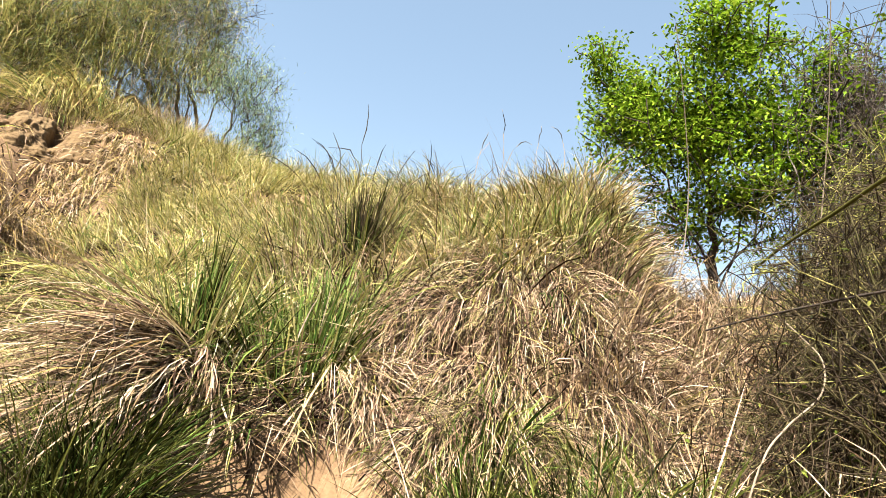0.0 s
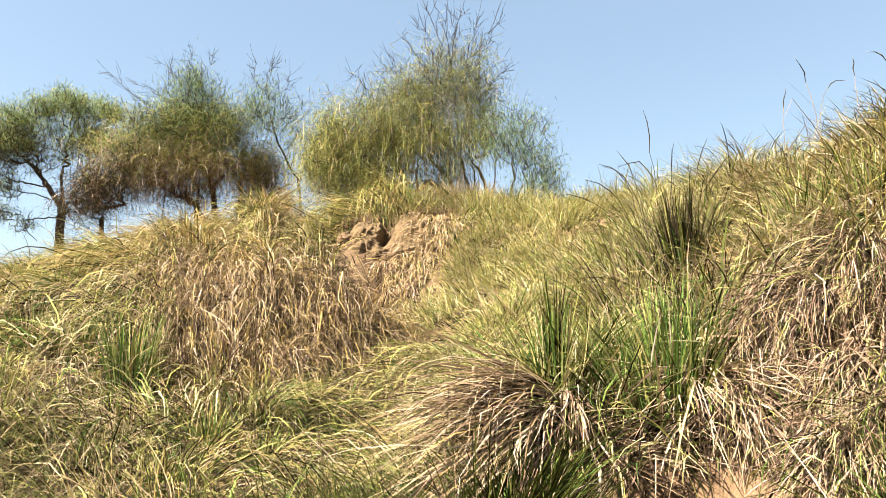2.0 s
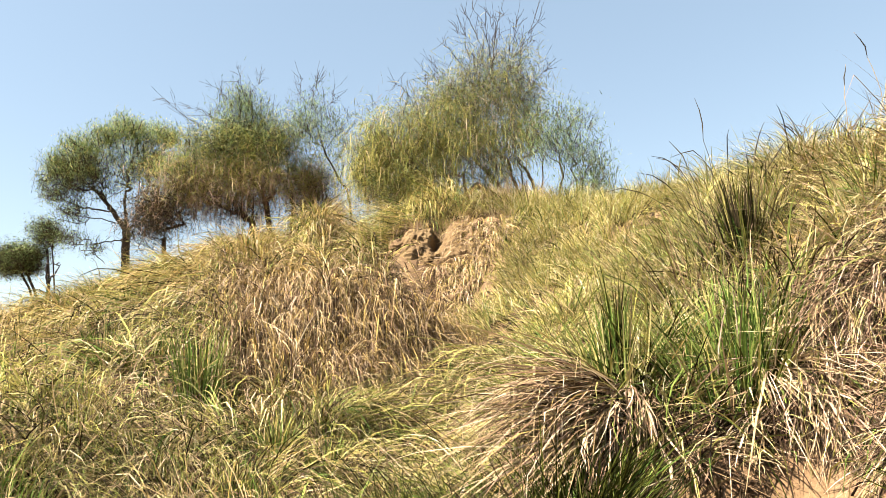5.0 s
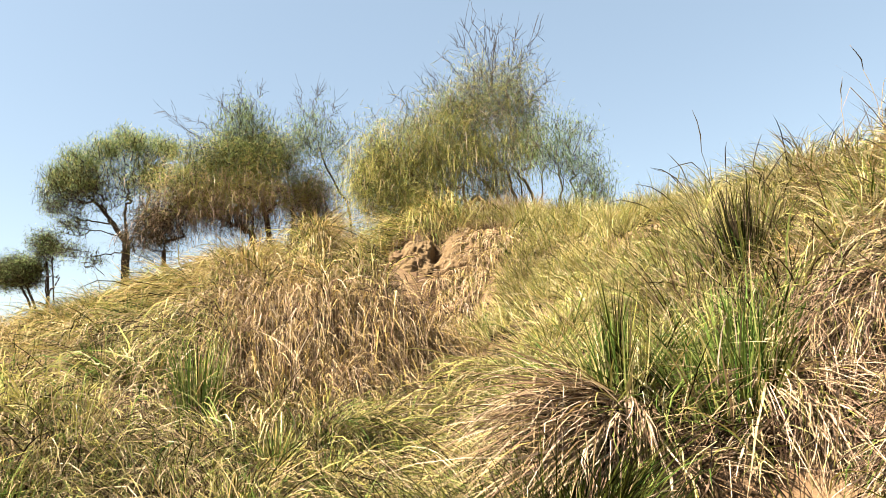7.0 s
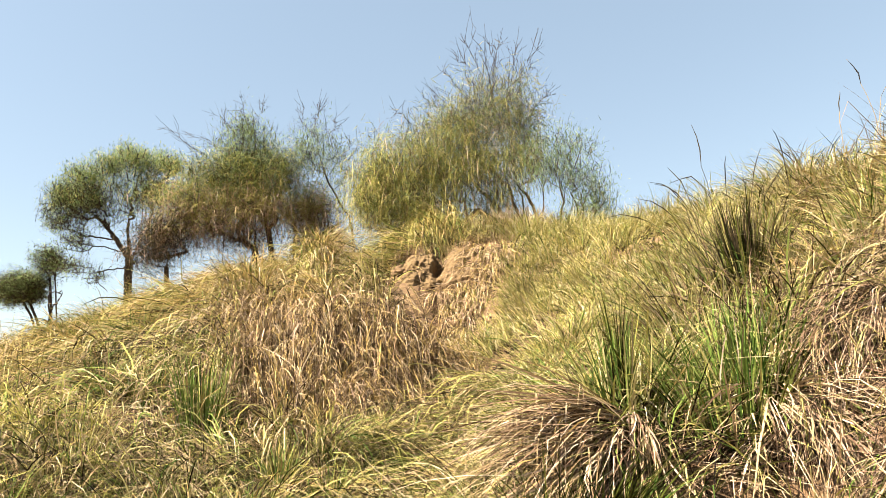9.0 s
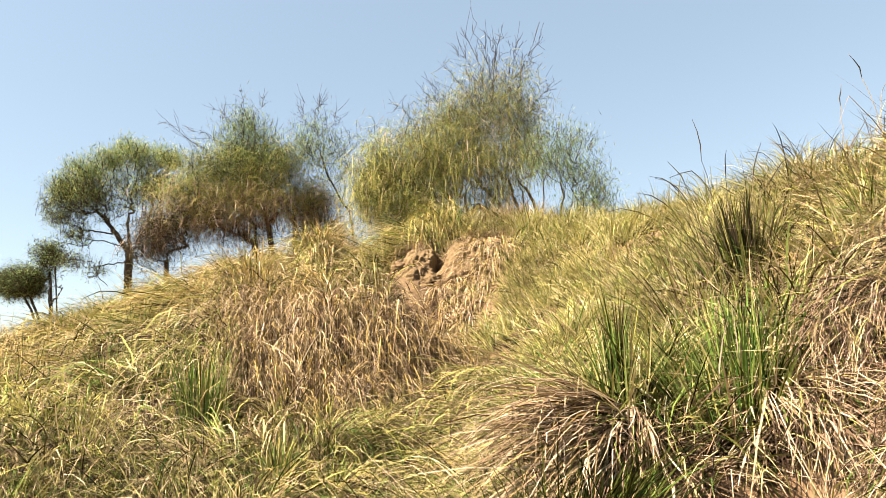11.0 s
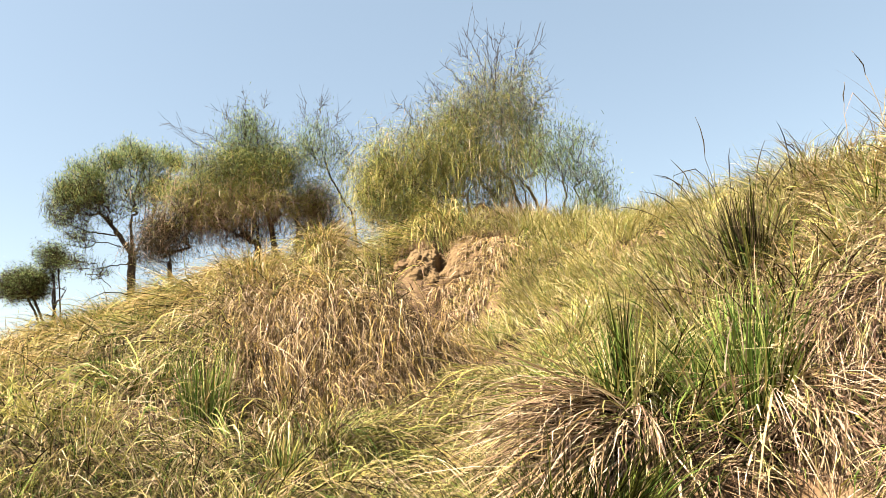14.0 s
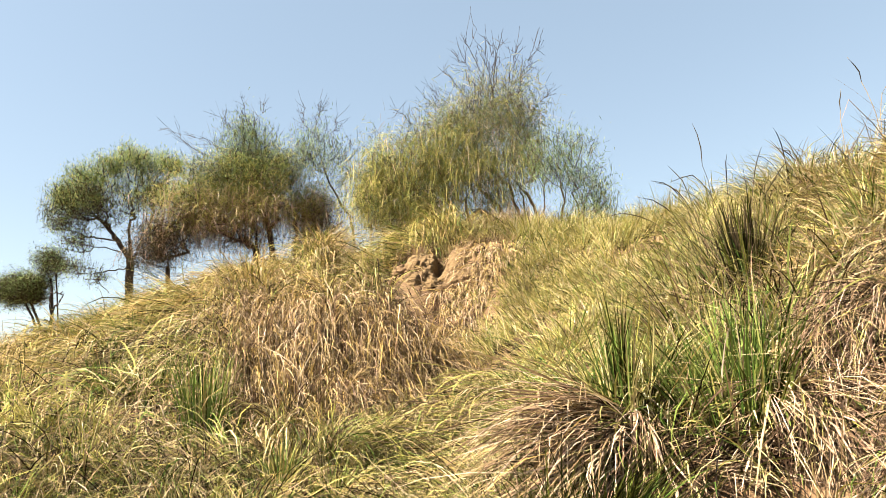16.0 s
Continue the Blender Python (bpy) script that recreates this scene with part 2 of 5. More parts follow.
def ground_h(x, y):
    x, y = np.asarray(x, float), np.asarray(y, float)
    r0 = np.hypot(x, y)
    th = np.degrees(np.arctan2(x, y))
    fr, fz, mr, mz, br, bz, tz = [np.interp(th, FINE, t) for t in TABLE]
    h = np.zeros_like(r0)
    for o in (-0.42, -0.2, 0.0, 0.2, 0.42):
        r = r0 + o * (0.4 + 0.12 * np.minimum(r0, 12))
        z = np.where(r < fr, fz * np.clip((r - 0.8) / (fr - 0.8), 0, 1) ** 1.3,
            np.where(r < mr, fz + (mz - fz) * (r - fr) / (mr - fr),
            np.where(r < br, mz + (bz - mz) * (r - mr) / (br - mr),
            bz + (tz - bz) * np.clip((r - br) / (26 - br), 0, 1))))
        h += z / 5
    for kx, ky, sx, sy, a in KNOLLS:
        h += a * np.exp(-((x - kx) / sx) ** 2 - ((y - ky) / sy) ** 2)
    rough = np.clip((r0 - 1.2) / 2.0, 0, 1) * np.clip(40 / (r0 + 1), 0, 1)
    lumpy = 1 + 1.4 * np.clip((0.6 - x) / 1.5, 0, 1) * np.clip((r0 - 3.5) / 2, 0, 1) + 1.1 * np.clip((x - 1.45) / 0.4, 0, 1) * np.clip((3.9 - r0) / 0.5, 0, 1)
    h += rough * (0.17 * lumpy * (vnoise(x * 1.1 + 40, y * 1.1 + 40) - 0.5) + 0.11 * lumpy * (vnoise(x * 2.3 + 9, y * 2.3 + 5) - 0.5) + 0.04 * (vnoise(x * 9 + 70, y * 9 + 3) - 0.5))
    return h


FACE_HOLLOW = (-0.03, 9.34, 0.28, 0.26, -1.4)   # room behind the crevice of the broken face
KNOLLS.append(FACE_HOLLOW)


def hz(x, y):
    return float(ground_h(np.array([x]), np.array([y]))[0])


def build_ground():
    near = np.arange(-48, 80, 0.5)
    rest = np.arange(80, 312, 4.0)
    th = np.radians(np.concatenate([near, rest]))
    rr = [0.0]
    r = 0.35
    while r < 2500:
        rr.append(r)
        r += max(0.05, r * 0.011) if r < 16 else r * 0.07
    rr = np.array(rr[1:])
    T, Rr = np.meshgrid(th, rr, indexing="ij")
    X, Y = Rr * np.sin(T), Rr * np.cos(T)
    Z = ground_h(X, Y)
    v = np.stack([X, Y, Z], -1).reshape(-1, 3)
    nt, nr = len(th), len(rr)
    i, j = np.meshgrid(np.arange(nt), np.arange(nr - 1), indexing="ij")
    a, b = i * nr + j, ((i + 1) % nt) * nr + j
    q = np.stack([a, a + 1, b + 1, b], -1).reshape(-1, 4)
    v = np.concatenate([v, [[0, 0, hz(0, 0)]]])
    k = np.arange(nt)
    t = np.stack([np.full(nt, len(v) - 1), k * nr, ((k + 1) % nt) * nr], -1)
    buf = Buf()
    buf.add(v, q, t)
    g = part("ground", buf, SOIL, None, smooth=True)
    tagged(g, "sandy tan earth bank, crumbling, with bare patches", "ground", kind="structure")


build_ground()


# ---------------------------------------------------------------- grass
def blades(buf, root, az, el, length, width, droop, seg=4, clear=True, twist=0.6, kink=0.08, hook=0.35, broken=0.32):
    """Tapering blades that bend over under their own weight and lie on the ground where they meet it."""
    n = len(az)
    P = np.array(root, float)
    rows = []
    side = np.stack([-np.sin(az), np.cos(az), np.zeros(n)], 1)
    tw = rng.normal(0, twist, n)
    e, a = np.array(el), np.array(az)
    bend = rng.normal(0, kink, n)
    bow = np.exp(-((np.arange(seg)[:, None] / seg - rng.normal(hook, 0.18, n)[None, :]) / 0.36) ** 2) + 0.05
    bow /= bow.sum(0)
    snap_at = np.where(rng.random(n) < broken, rng.integers(1, max(2, seg), n), -1)
    snap_el, snap_az = rng.uniform(0.5, 1.7, n), rng.normal(0, 0.9, n)
    for s in range(seg + 1):
        d = np.stack([np.cos(a) * np.cos(e), np.sin(a) * np.cos(e), np.sin(e)], 1)
        f = s / seg
        w = width * (0.75 + 0.5 * f if f < 0.35 else 0.93 * (1 - ((f - 0.35) / 0.65) ** 2))
        up = np.cross(d, side)
        sv = side * np.cos(tw)[:, None] + up * np.sin(tw)[:, None]
        rows.append((P.copy(), sv * np.asarray(w).reshape(-1, 1) * 0.5))
        if s < seg:
            P = P + d * (length / seg)[:, None]
            if clear:
                P[:, 2] = np.maximum(P[:, 2], ground_h(P[:, 0], P[:, 1]) + 0.015 + 0.03 * f)
            snapped = snap_at == s
            e = np.maximum(e - droop * bow[s] - snapped * snap_el, -1.5)
            a = a + bend + rng.normal(0, kink, n) + snapped * snap_az
    m = 2 * seg + 1
    V = np.empty((n, m, 3))
    for s in range(seg):
        V[:, 2 * s] = rows[s][0] - rows[s][1]
        V[:, 2 * s + 1] = rows[s][0] + rows[s][1]
    V[:, 2 * seg] = rows[seg][0]
    base = (np.arange(n) * m)[:, None]
    q = np.concatenate([base + np.array([[2 * s, 2 * s + 1, 2 * s + 3, 2 * s + 2]]) for s in range(seg - 1)], 0)
    t = base + np.array([[2 * seg - 2, 2 * seg - 1, 2 * seg]])
    buf.add(V.reshape(-1, 3), q, t)


def downhill(x, y, e=0.25):
    gx = (ground_h(x + e, y) - ground_h(x - e, y)) / (2 * e)
    gy = (ground_h(x, y + e) - ground_h(x, y - e)) / (2 * e)
    return -gx, -gy


class Sow:
    """Collects the blades of one kind, tussock by tussock, and makes them all at once."""

    def __init__(self):
        self.rows = []

    def tuft(self, x, y, n, spread, length, width, el, droop, lean=(0, 0), fall=0.6, dome=0.0, stray=0.35, fan=0.45):
        """el, droop in radians; lean: a push in x and y; fall: how much they hang downhill; dome: height of the tussock's own mound."""
        a = rng.uniform(0, 2 * np.pi, n)
        o = np.sqrt(rng.random(n))
        self.rows.append(np.stack([np.full(n, x), np.full(n, y), a, o, np.full(n, spread), length * rng.uniform(0.45, 1.1, n), width * np.clip(rng.lognormal(-0.15, 0.38, n), 0.35, 1.6),
                                   el - fan * o + rng.normal(0, 0.16 * min(1, stray / 0.35), n), droop * np.where(rng.random(n) < 0.15, rng.uniform(0.05, 0.5, n), rng.uniform(0.5, 1.35, n)), lean[0] + rng.normal(0, stray, n), lean[1] + rng.normal(0, stray, n),
                                   np.full(n, fall), dome * (1 - o * o) * rng.uniform(0.7, 1, n)]))

    def grow(self, buf, seg=4, hook=0.35):
        x, y, a, o, sp, ln, wd, el, dr, lx, ly, fa, dome = np.concatenate(self.rows, 1)
        px, py = x + o * sp * np.cos(a), y + o * sp * np.sin(a)
        gx, gy = downhill(x, y)
        dx = np.cos(a) * (0.25 + o) + gx * fa * 1.2 + lx
        dy = np.sin(a) * (0.25 + o) + gy * fa * 1.2 + ly
        root = np.stack([px, py, ground_h(px, py) - 0.02 + dome], 1)
        blades(buf, root, np.arctan2(dy, dx), el, ln, wd, dr, seg, hook=hook)


def tussock(x, y, mix, label, size=1.0, spread=0.18, el=1.25, droop=1.3, lean=(0, 0), fall=0.6, width=0.008, group="", name="grass_tussock", dome=0.0, stray=0.35, hook=0.35, fan=0.45, singles=0):
    """A tussock as a thing; mix: (material, part name, blades, length) for each kind of blade."""
    t = thing(name, (x, y, hz(x, y)), label, "grass", group)
    for mat, pname, n, ln in mix:
        w, b = Sow(), Buf()
        w.tuft(x, y, int(n * 0.85), spread * size, ln * size, width * 1.2, el, droop, lean, fall, dome * size, stray, fan)
        w.grow(b, 5, hook)
        b.v = [np.concatenate(b.v) - np.array(t.location)]
        tagged(part(pname, b, mat, t), kind="stuff")
    if singles:
        mat, pname, n, ln = mix[0]
        w, b = Sow(), Buf()
        w.tuft(x, y, singles, spread * size, ln * size * 1.15, width * 1.15, el, droop, lean, fall, dome * size, stray, fan)
        w.grow(b, 5, hook)
        v = np.concatenate(b.v).reshape(singles, 11, 3)
        for one in v:
            k = Buf()
            k.add(one - np.array(t.location), [[0, 1, 3, 2], [2, 3, 5, 4], [4, 5, 7, 6], [6, 7, 9, 8]], [[8, 9, 10]])
            part("blade", k, mat, t)
    return t


# --- the tussocks that stand out on the near spur
tussock(0.85, 3.2, [(GREEN, "green_foliage", 90, 0.5), (LIME, "lime_foliage", 10, 0.6), (DARKGREEN, "dark_foliage", 60, 0.72)],
        "dark upright green grass tussock on the spur", spread=0.05, el=1.54, droop=0.22, lean=(-0.1, 0), fall=0.0, width=0.0058, stray=0.1, fan=0.05, singles=30)
tussock(0.83, 3.27, [(LIME, "lime_foliage", 190, 0.55), (GREEN, "green_foliage", 120, 0.62), (PALE, "pale_foliage", 120, 0.5), (SEED, "dead_foliage", 14, 0.7)],
        "loose green grass arching round the dark tussock", spread=0.2, el=1.45, droop=0.9, fall=0.1, width=0.0065, stray=0.4, fan=0.4, hook=0.6)
tussock(1.86, 3.88, [(DARKGREEN, "green_foliage", 180, 0.66), (GREEN, "fresh_foliage", 20, 0.6), (SEED, "dead_foliage", 200, 0.7)],
        "tall dark green grass tussock with brown stalks", spread=0.06, el=1.52, droop=0.2, lean=(-0.2, 0), fall=0.0, width=0.009, stray=0.16, fan=0.07, hook=0.6, singles=30)
tussock(1.86, 3.86, [(SEED, "dead_foliage", 60, 0.85), (DARKGREEN, "dark_foliage", 70, 0.8)],
        "fountain of dark brown stalks spreading from the tussock", spread=0.09, el=1.3, droop=0.5, fall=0.0, width=0.0065, lean=(0.4, 0), stray=0.6, fan=0.2, hook=0.7, singles=24)
tussock(2.05, 4.4, [(LIME, "lime_foliage", 200, 0.6), (GREEN, "green_foliage", 190, 0.65), (PALE, "pale_foliage", 150, 0.6)],
        "tall loose green grass arching round dark stalks", spread=0.26, el=1.45, droop=1.1, lean=(-0.2, 0), fall=0.0, width=0.0062, stray=0.6, fan=0.35, hook=0.6)
tussock(1.3, 2.98, [(GREEN, "green_foliage", 470, 0.48), (DARKGREEN, "dark_foliage", 120, 0.4), (LIME, "lime_foliage", 60, 0.5), (STRAW, "dry_foliage", 40, 0.5)],
        "fresh bright green grass tussock", spread=0.24, el=1.52, droop=0.45, fall=0.05, width=0.0078, stray=0.35, fan=0.25, singles=70)
tussock(0.7, 3.0, [(STRAW, "dry_foliage", 430, 0.8), (BROWN, "dead_foliage", 460, 0.78), (YELLOW, "yellow_foliage", 70, 0.74), (SHADE_THATCH, "rotten_foliage", 60, 0.4), (PALE, "pale_foliage", 60, 0.65), (GREEN, "green_foliage", 30, 0.55)],
        "big drooping clump of dry straw hanging off the spur", spread=0.17, el=0.33, droop=0.82, lean=(-3.0, -1.35), fall=0.2, width=0.0057, stray=0.45, hook=0.35, fan=0.3, singles=60, dome=0.22)
tussock(0.8, 2.96, [(STRAW, "dry_foliage", 40, 0.5), (BROWN, "dead_foliage", 90, 0.5)],
        "loose straight dry stems falling down the front of the spur", spread=0.13, el=0.1, droop=1.4, lean=(-1.3, -2.2), fall=0.0, width=0.0065, stray=0.35, hook=0.12, dome=0.2)
tussock(1.5, 2.88, [(STRAW, "dry_foliage", 140, 0.7), (BROWN, "dead_foliage", 210, 0.7), (SHADE_THATCH, "rotten_foliage", 60, 0.5), (GREEN, "green_foliage", 30, 0.4)],
        "clump of long dry straw hanging down the bank", spread=0.15, el=0.35, droop=1.1, lean=(1.3, -1.3), fall=0.5, width=0.0056, stray=0.45, hook=0.2, singles=60)
for cx, cy, lx in ((1.02, 2.9, 1.8), (1.4, 2.9, -1.8)):
    tussock(cx, cy, [(STRAW, "dry_foliage", 80, 0.5), (BROWN, "dead_foliage", 70, 0.5), (SHADE_THATCH, "rotten_foliage", 70, 0.45)],
            "flattened dry stems lying along the ledge", spread=0.16, el=0.2, droop=0.35, lean=(lx, -0.15), fall=0, width=0.0056, stray=0.4, name="straw_clump", group="flattened stems on the ledge", dome=0.05)
# real litter, its colour darkened further to stand for shade under the ledge
tussock(1.14, 2.8, [(SHADE_THATCH, "dead_foliage", 850, 0.2), (BROWN, "dry_foliage", 120, 0.25)],
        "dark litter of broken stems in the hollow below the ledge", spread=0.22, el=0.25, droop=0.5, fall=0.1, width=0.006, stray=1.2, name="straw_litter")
tussock(2.62, 3.25, [(PALE, "pale_foliage", 60, 0.5), (STRAW, "dry_foliage", 40, 0.5)],
        "bleached dead leaves hanging beside the crest", spread=0.2, el=1.2, droop=1.9, fall=0.8, width=0.011, stray=0.4, hook=0.25, fan=0.3, singles=24)
for cx, cy in ((1.84, 2.13), (2.25, 1.95), (1.72, 2.05)):
    tussock(cx, cy, [(GREEN, "green_foliage", 90, 0.42), (DARKGREEN, "dark_foliage", 50, 0.4), (LIME, "lime_foliage", 40, 0.4)],
            "small green grass tuft at the foot of the dry straw", spread=0.1, el=1.45, droop=0.6, fall=0.2, width=0.0075, group="green tufts below the straw", stray=0.4)
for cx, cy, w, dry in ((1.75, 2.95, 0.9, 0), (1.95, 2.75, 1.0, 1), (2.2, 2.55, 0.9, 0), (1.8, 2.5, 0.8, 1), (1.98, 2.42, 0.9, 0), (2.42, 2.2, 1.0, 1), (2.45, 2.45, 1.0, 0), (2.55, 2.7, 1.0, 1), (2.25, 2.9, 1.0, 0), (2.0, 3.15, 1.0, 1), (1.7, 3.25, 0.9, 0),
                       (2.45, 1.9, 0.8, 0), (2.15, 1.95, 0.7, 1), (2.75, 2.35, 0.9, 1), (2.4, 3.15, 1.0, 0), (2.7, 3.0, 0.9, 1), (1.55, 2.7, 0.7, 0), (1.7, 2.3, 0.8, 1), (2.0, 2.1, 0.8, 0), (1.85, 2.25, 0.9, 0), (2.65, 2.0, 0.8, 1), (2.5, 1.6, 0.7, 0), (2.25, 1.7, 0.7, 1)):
    tussock(cx + rng.normal(0, 0.04), cy + rng.normal(0, 0.04), [(STRAW, "dry_foliage", 145 - 55 * dry, 0.5), (BROWN, "dead_foliage", 185 + 110 * dry, 0.5), (SHADE_THATCH, "rotten_foliage", 190, 0.44), (PALE, "pale_foliage", 40, 0.5), (GREEN, "green_foliage", 36 - 14 * dry, 0.45), (LIME, "lime_foliage", 60 - 30 * dry, 0.45)],
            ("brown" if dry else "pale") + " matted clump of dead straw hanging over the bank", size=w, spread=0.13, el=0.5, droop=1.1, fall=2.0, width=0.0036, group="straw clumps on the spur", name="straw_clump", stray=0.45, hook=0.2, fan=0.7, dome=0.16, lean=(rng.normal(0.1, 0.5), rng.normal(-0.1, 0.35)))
# green grass in the straw clump's shade; the shade is painted as darker blades
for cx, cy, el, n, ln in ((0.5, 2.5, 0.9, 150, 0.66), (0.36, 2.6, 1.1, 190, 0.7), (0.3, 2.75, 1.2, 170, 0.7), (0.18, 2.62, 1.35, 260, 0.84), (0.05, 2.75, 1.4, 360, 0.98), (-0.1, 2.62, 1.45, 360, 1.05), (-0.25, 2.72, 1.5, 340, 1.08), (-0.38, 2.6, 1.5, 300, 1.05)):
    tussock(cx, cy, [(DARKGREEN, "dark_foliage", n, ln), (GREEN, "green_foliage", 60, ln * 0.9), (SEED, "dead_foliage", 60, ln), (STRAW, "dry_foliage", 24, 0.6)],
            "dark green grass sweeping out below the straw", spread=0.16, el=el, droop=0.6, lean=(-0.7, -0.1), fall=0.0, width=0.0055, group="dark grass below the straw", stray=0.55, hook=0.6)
# mostly dark blades; those on the left paint the hollow's shade into the grass
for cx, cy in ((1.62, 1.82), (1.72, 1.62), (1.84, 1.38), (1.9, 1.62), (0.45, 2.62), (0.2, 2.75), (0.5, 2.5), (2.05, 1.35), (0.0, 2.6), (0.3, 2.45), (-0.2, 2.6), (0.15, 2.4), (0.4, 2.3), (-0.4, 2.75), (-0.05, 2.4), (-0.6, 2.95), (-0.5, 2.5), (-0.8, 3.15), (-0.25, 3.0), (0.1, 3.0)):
    tussock(cx, cy, [(GREEN, "green_foliage", 80, 0.54), (DARKGREEN, "dark_foliage", 260, 0.6), (SHADE_THATCH, "rotten_foliage", 70, 0.35), (STRAW, "dry_foliage", 25, 0.4)],
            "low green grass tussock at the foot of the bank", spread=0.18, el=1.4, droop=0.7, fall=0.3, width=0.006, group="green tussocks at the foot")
for cx, cy in ((2.95, 2.35), (2.75, 1.75), (3.35, 2.05), (3.1, 2.75), (3.6, 2.5), (2.9, 1.25), (3.8, 1.9), (3.3, 1.6), (4.3, 2.6), (4.6, 2.1)):
    tussock(cx, cy, [(STRAW, "dry_foliage", 140, 0.55), (BROWN, "dead_foliage", 240, 0.5), (SHADE_THATCH, "rotten_foliage", 150, 0.44), (LIME, "lime_foliage", 50, 0.45), (GREEN, "green_foliage", 40, 0.45)],
            "stand of thin dry upright grass", spread=0.28, el=1.4, droop=0.8, fall=0.2, width=0.005, group="dry stands on the saddle", stray=0.6)
for cx, cy in ((2.62, 3.2), (2.45, 3.45), (2.85, 3.0)):
    tussock(cx, cy, [(GREEN, "green_foliage", 130, 0.55), (DARKGREEN, "dark_foliage", 30, 0.55), (LIME, "lime_foliage", 150, 0.55), (SEED, "seed_stalk", 8, 0.65)],
            "green upright grass tussock on the crest of the spur", spread=0.16, el=1.5, droop=0.6, fall=0.0, width=0.006, group="green tussocks on the crest", fan=0.2, stray=0.3)
for cx, cy in ((3.15, 3.75), (2.85, 4.15), (2.55, 4.75), (3.3, 3.35), (2.2, 4.6), (2.6, 3.7), (2.9, 4.6), (3.0, 3.4), (3.45, 3.1), (2.2, 3.3), (2.5, 3.1), (2.05, 3.55), (2.75, 3.3)):
    tussock(cx, cy, [(YELLOW, "yellow_foliage", 160, 0.55), (PALE, "pale_foliage", 170, 0.58), (LIME, "lime_foliage", 130, 0.56), (STRAW, "dry_foliage", 90, 0.6), (GREEN, "green_foliage", 90, 0.5), (DARKGREEN, "dark_foliage", 14, 0.6), (SEED, "seed_stalk", 8, 0.8)],
            "yellow green grass tussock on the crest with seed stalks", spread=0.24, el=1.4, droop=1.1, fall=0.15, width=0.007, group="crest tussocks", fan=0.5, stray=0.7, size=rng.uniform(0.6, 0.95))
for cx, cy, s in ((-1.95, 5.75, 0.7), (-1.3, 5.0, 0.6), (-2.9, 6.4, 0.7), (-3.75, 7.65, 0.95), (-6.2, 9.8, 1.1), (-2.4, 3.6, 0.8), (-2.1, 3.3, 0.8), (-2.8, 4.0, 0.8), (-1.35, 4.3, 0.6), (-3.2, 5.2, 0.7), (-3.5, 6.6, 0.7), (-4.6, 8.4, 0.8), (-5.3, 8.9, 0.8), (-1.0, 5.6, 0.55), (-0.9, 4.9, 0.5), (-3.0, 7.6, 0.6), (-6.9, 10.4, 0.9)):
    tussock(cx, cy, [(GREEN, "green_foliage", 150, 0.78), (DARKGREEN, "dark_foliage", 25, 0.6), (LIME, "lime_foliage", 150, 0.7), (YELLOW, "yellow_foliage", 40, 0.7)],
            "upright green grass tussock among dry grass", size=s, spread=0.18, el=1.52, droop=0.5, fall=0.1, width=0.011, group="green tussocks on the slope", fan=0.25)
tussock(-2.13, 5.6, [(GREEN, "green_foliage", 300, 0.95), (YELLOW, "yellow_foliage", 90, 0.85), (DARKGREEN, "dark_foliage", 40, 0.7)],
        "tall upright bright green grass tussock on the slope", spread=0.13, el=1.54, droop=0.45, fall=0.05, width=0.0105, stray=0.15, fan=0.15, hook=0.7, singles=40)
for cx, cy, s in ((-0.35, 9.85, 0.4), (0.1, 9.95, 0.35), (0.5, 9.95, 0.4), (0.95, 9.9, 0.55), (-0.75, 9.7, 0.55), (0.4, 10.6, 0.8), (0.9, 10.8, 0.85), (1.3, 10.6, 0.9), (1.6, 11.2, 1.1), (1.2, 11.6, 1.2), (1.9, 11.4, 1.0), (0.5, 11.4, 0.9), (0.0, 10.8, 0.7), (1.5, 12.0, 1.3), (1.9, 12.0, 1.2), (1.1, 12.2, 1.2)):
    tussock(cx, cy, [(BROWN, "dead_foliage", 160, 0.6), (STRAW, "dry_foliage", 90, 0.65), (YELLOW, "yellow_foliage", 40, 0.6)],
            "short rusty dry grass on the lip of the broken face", size=s, spread=0.5, el=1.4, droop=0.9, fall=0.2, width=0.009, group="rusty grass on the lip", stray=0.5)
for cx, cy, s in ((-0.75, 7.1, 1.1), (-1.25, 7.2, 1.1), (-0.3, 7.3, 0.8), (-1.75, 7.35, 1.1), (-2.3, 7.5, 1.1), (-0.5, 6.7, 0.8), (-0.95, 6.55, 0.8), (-1.5, 6.7, 0.9), (-2.0, 6.9, 0.9)):
    tussock(cx, cy, [(BROWN, "dead_foliage", 130, 0.66), (STRAW, "dry_foliage", 370, 0.66), (YELLOW, "yellow_foliage", 270, 0.62), (SHADE_THATCH, "rotten_foliage", 60, 0.5)],
            "brown mass of dead grass drooping over the mound", size=s, spread=0.34, el=0.6, droop=2.0, fall=2.2, width=0.0058, group="brown drooping clumps", stray=0.55, name="straw_clump", dome=0.32, hook=0.25, lean=(rng.normal(0, 0.5), rng.normal(0, 0.3)))
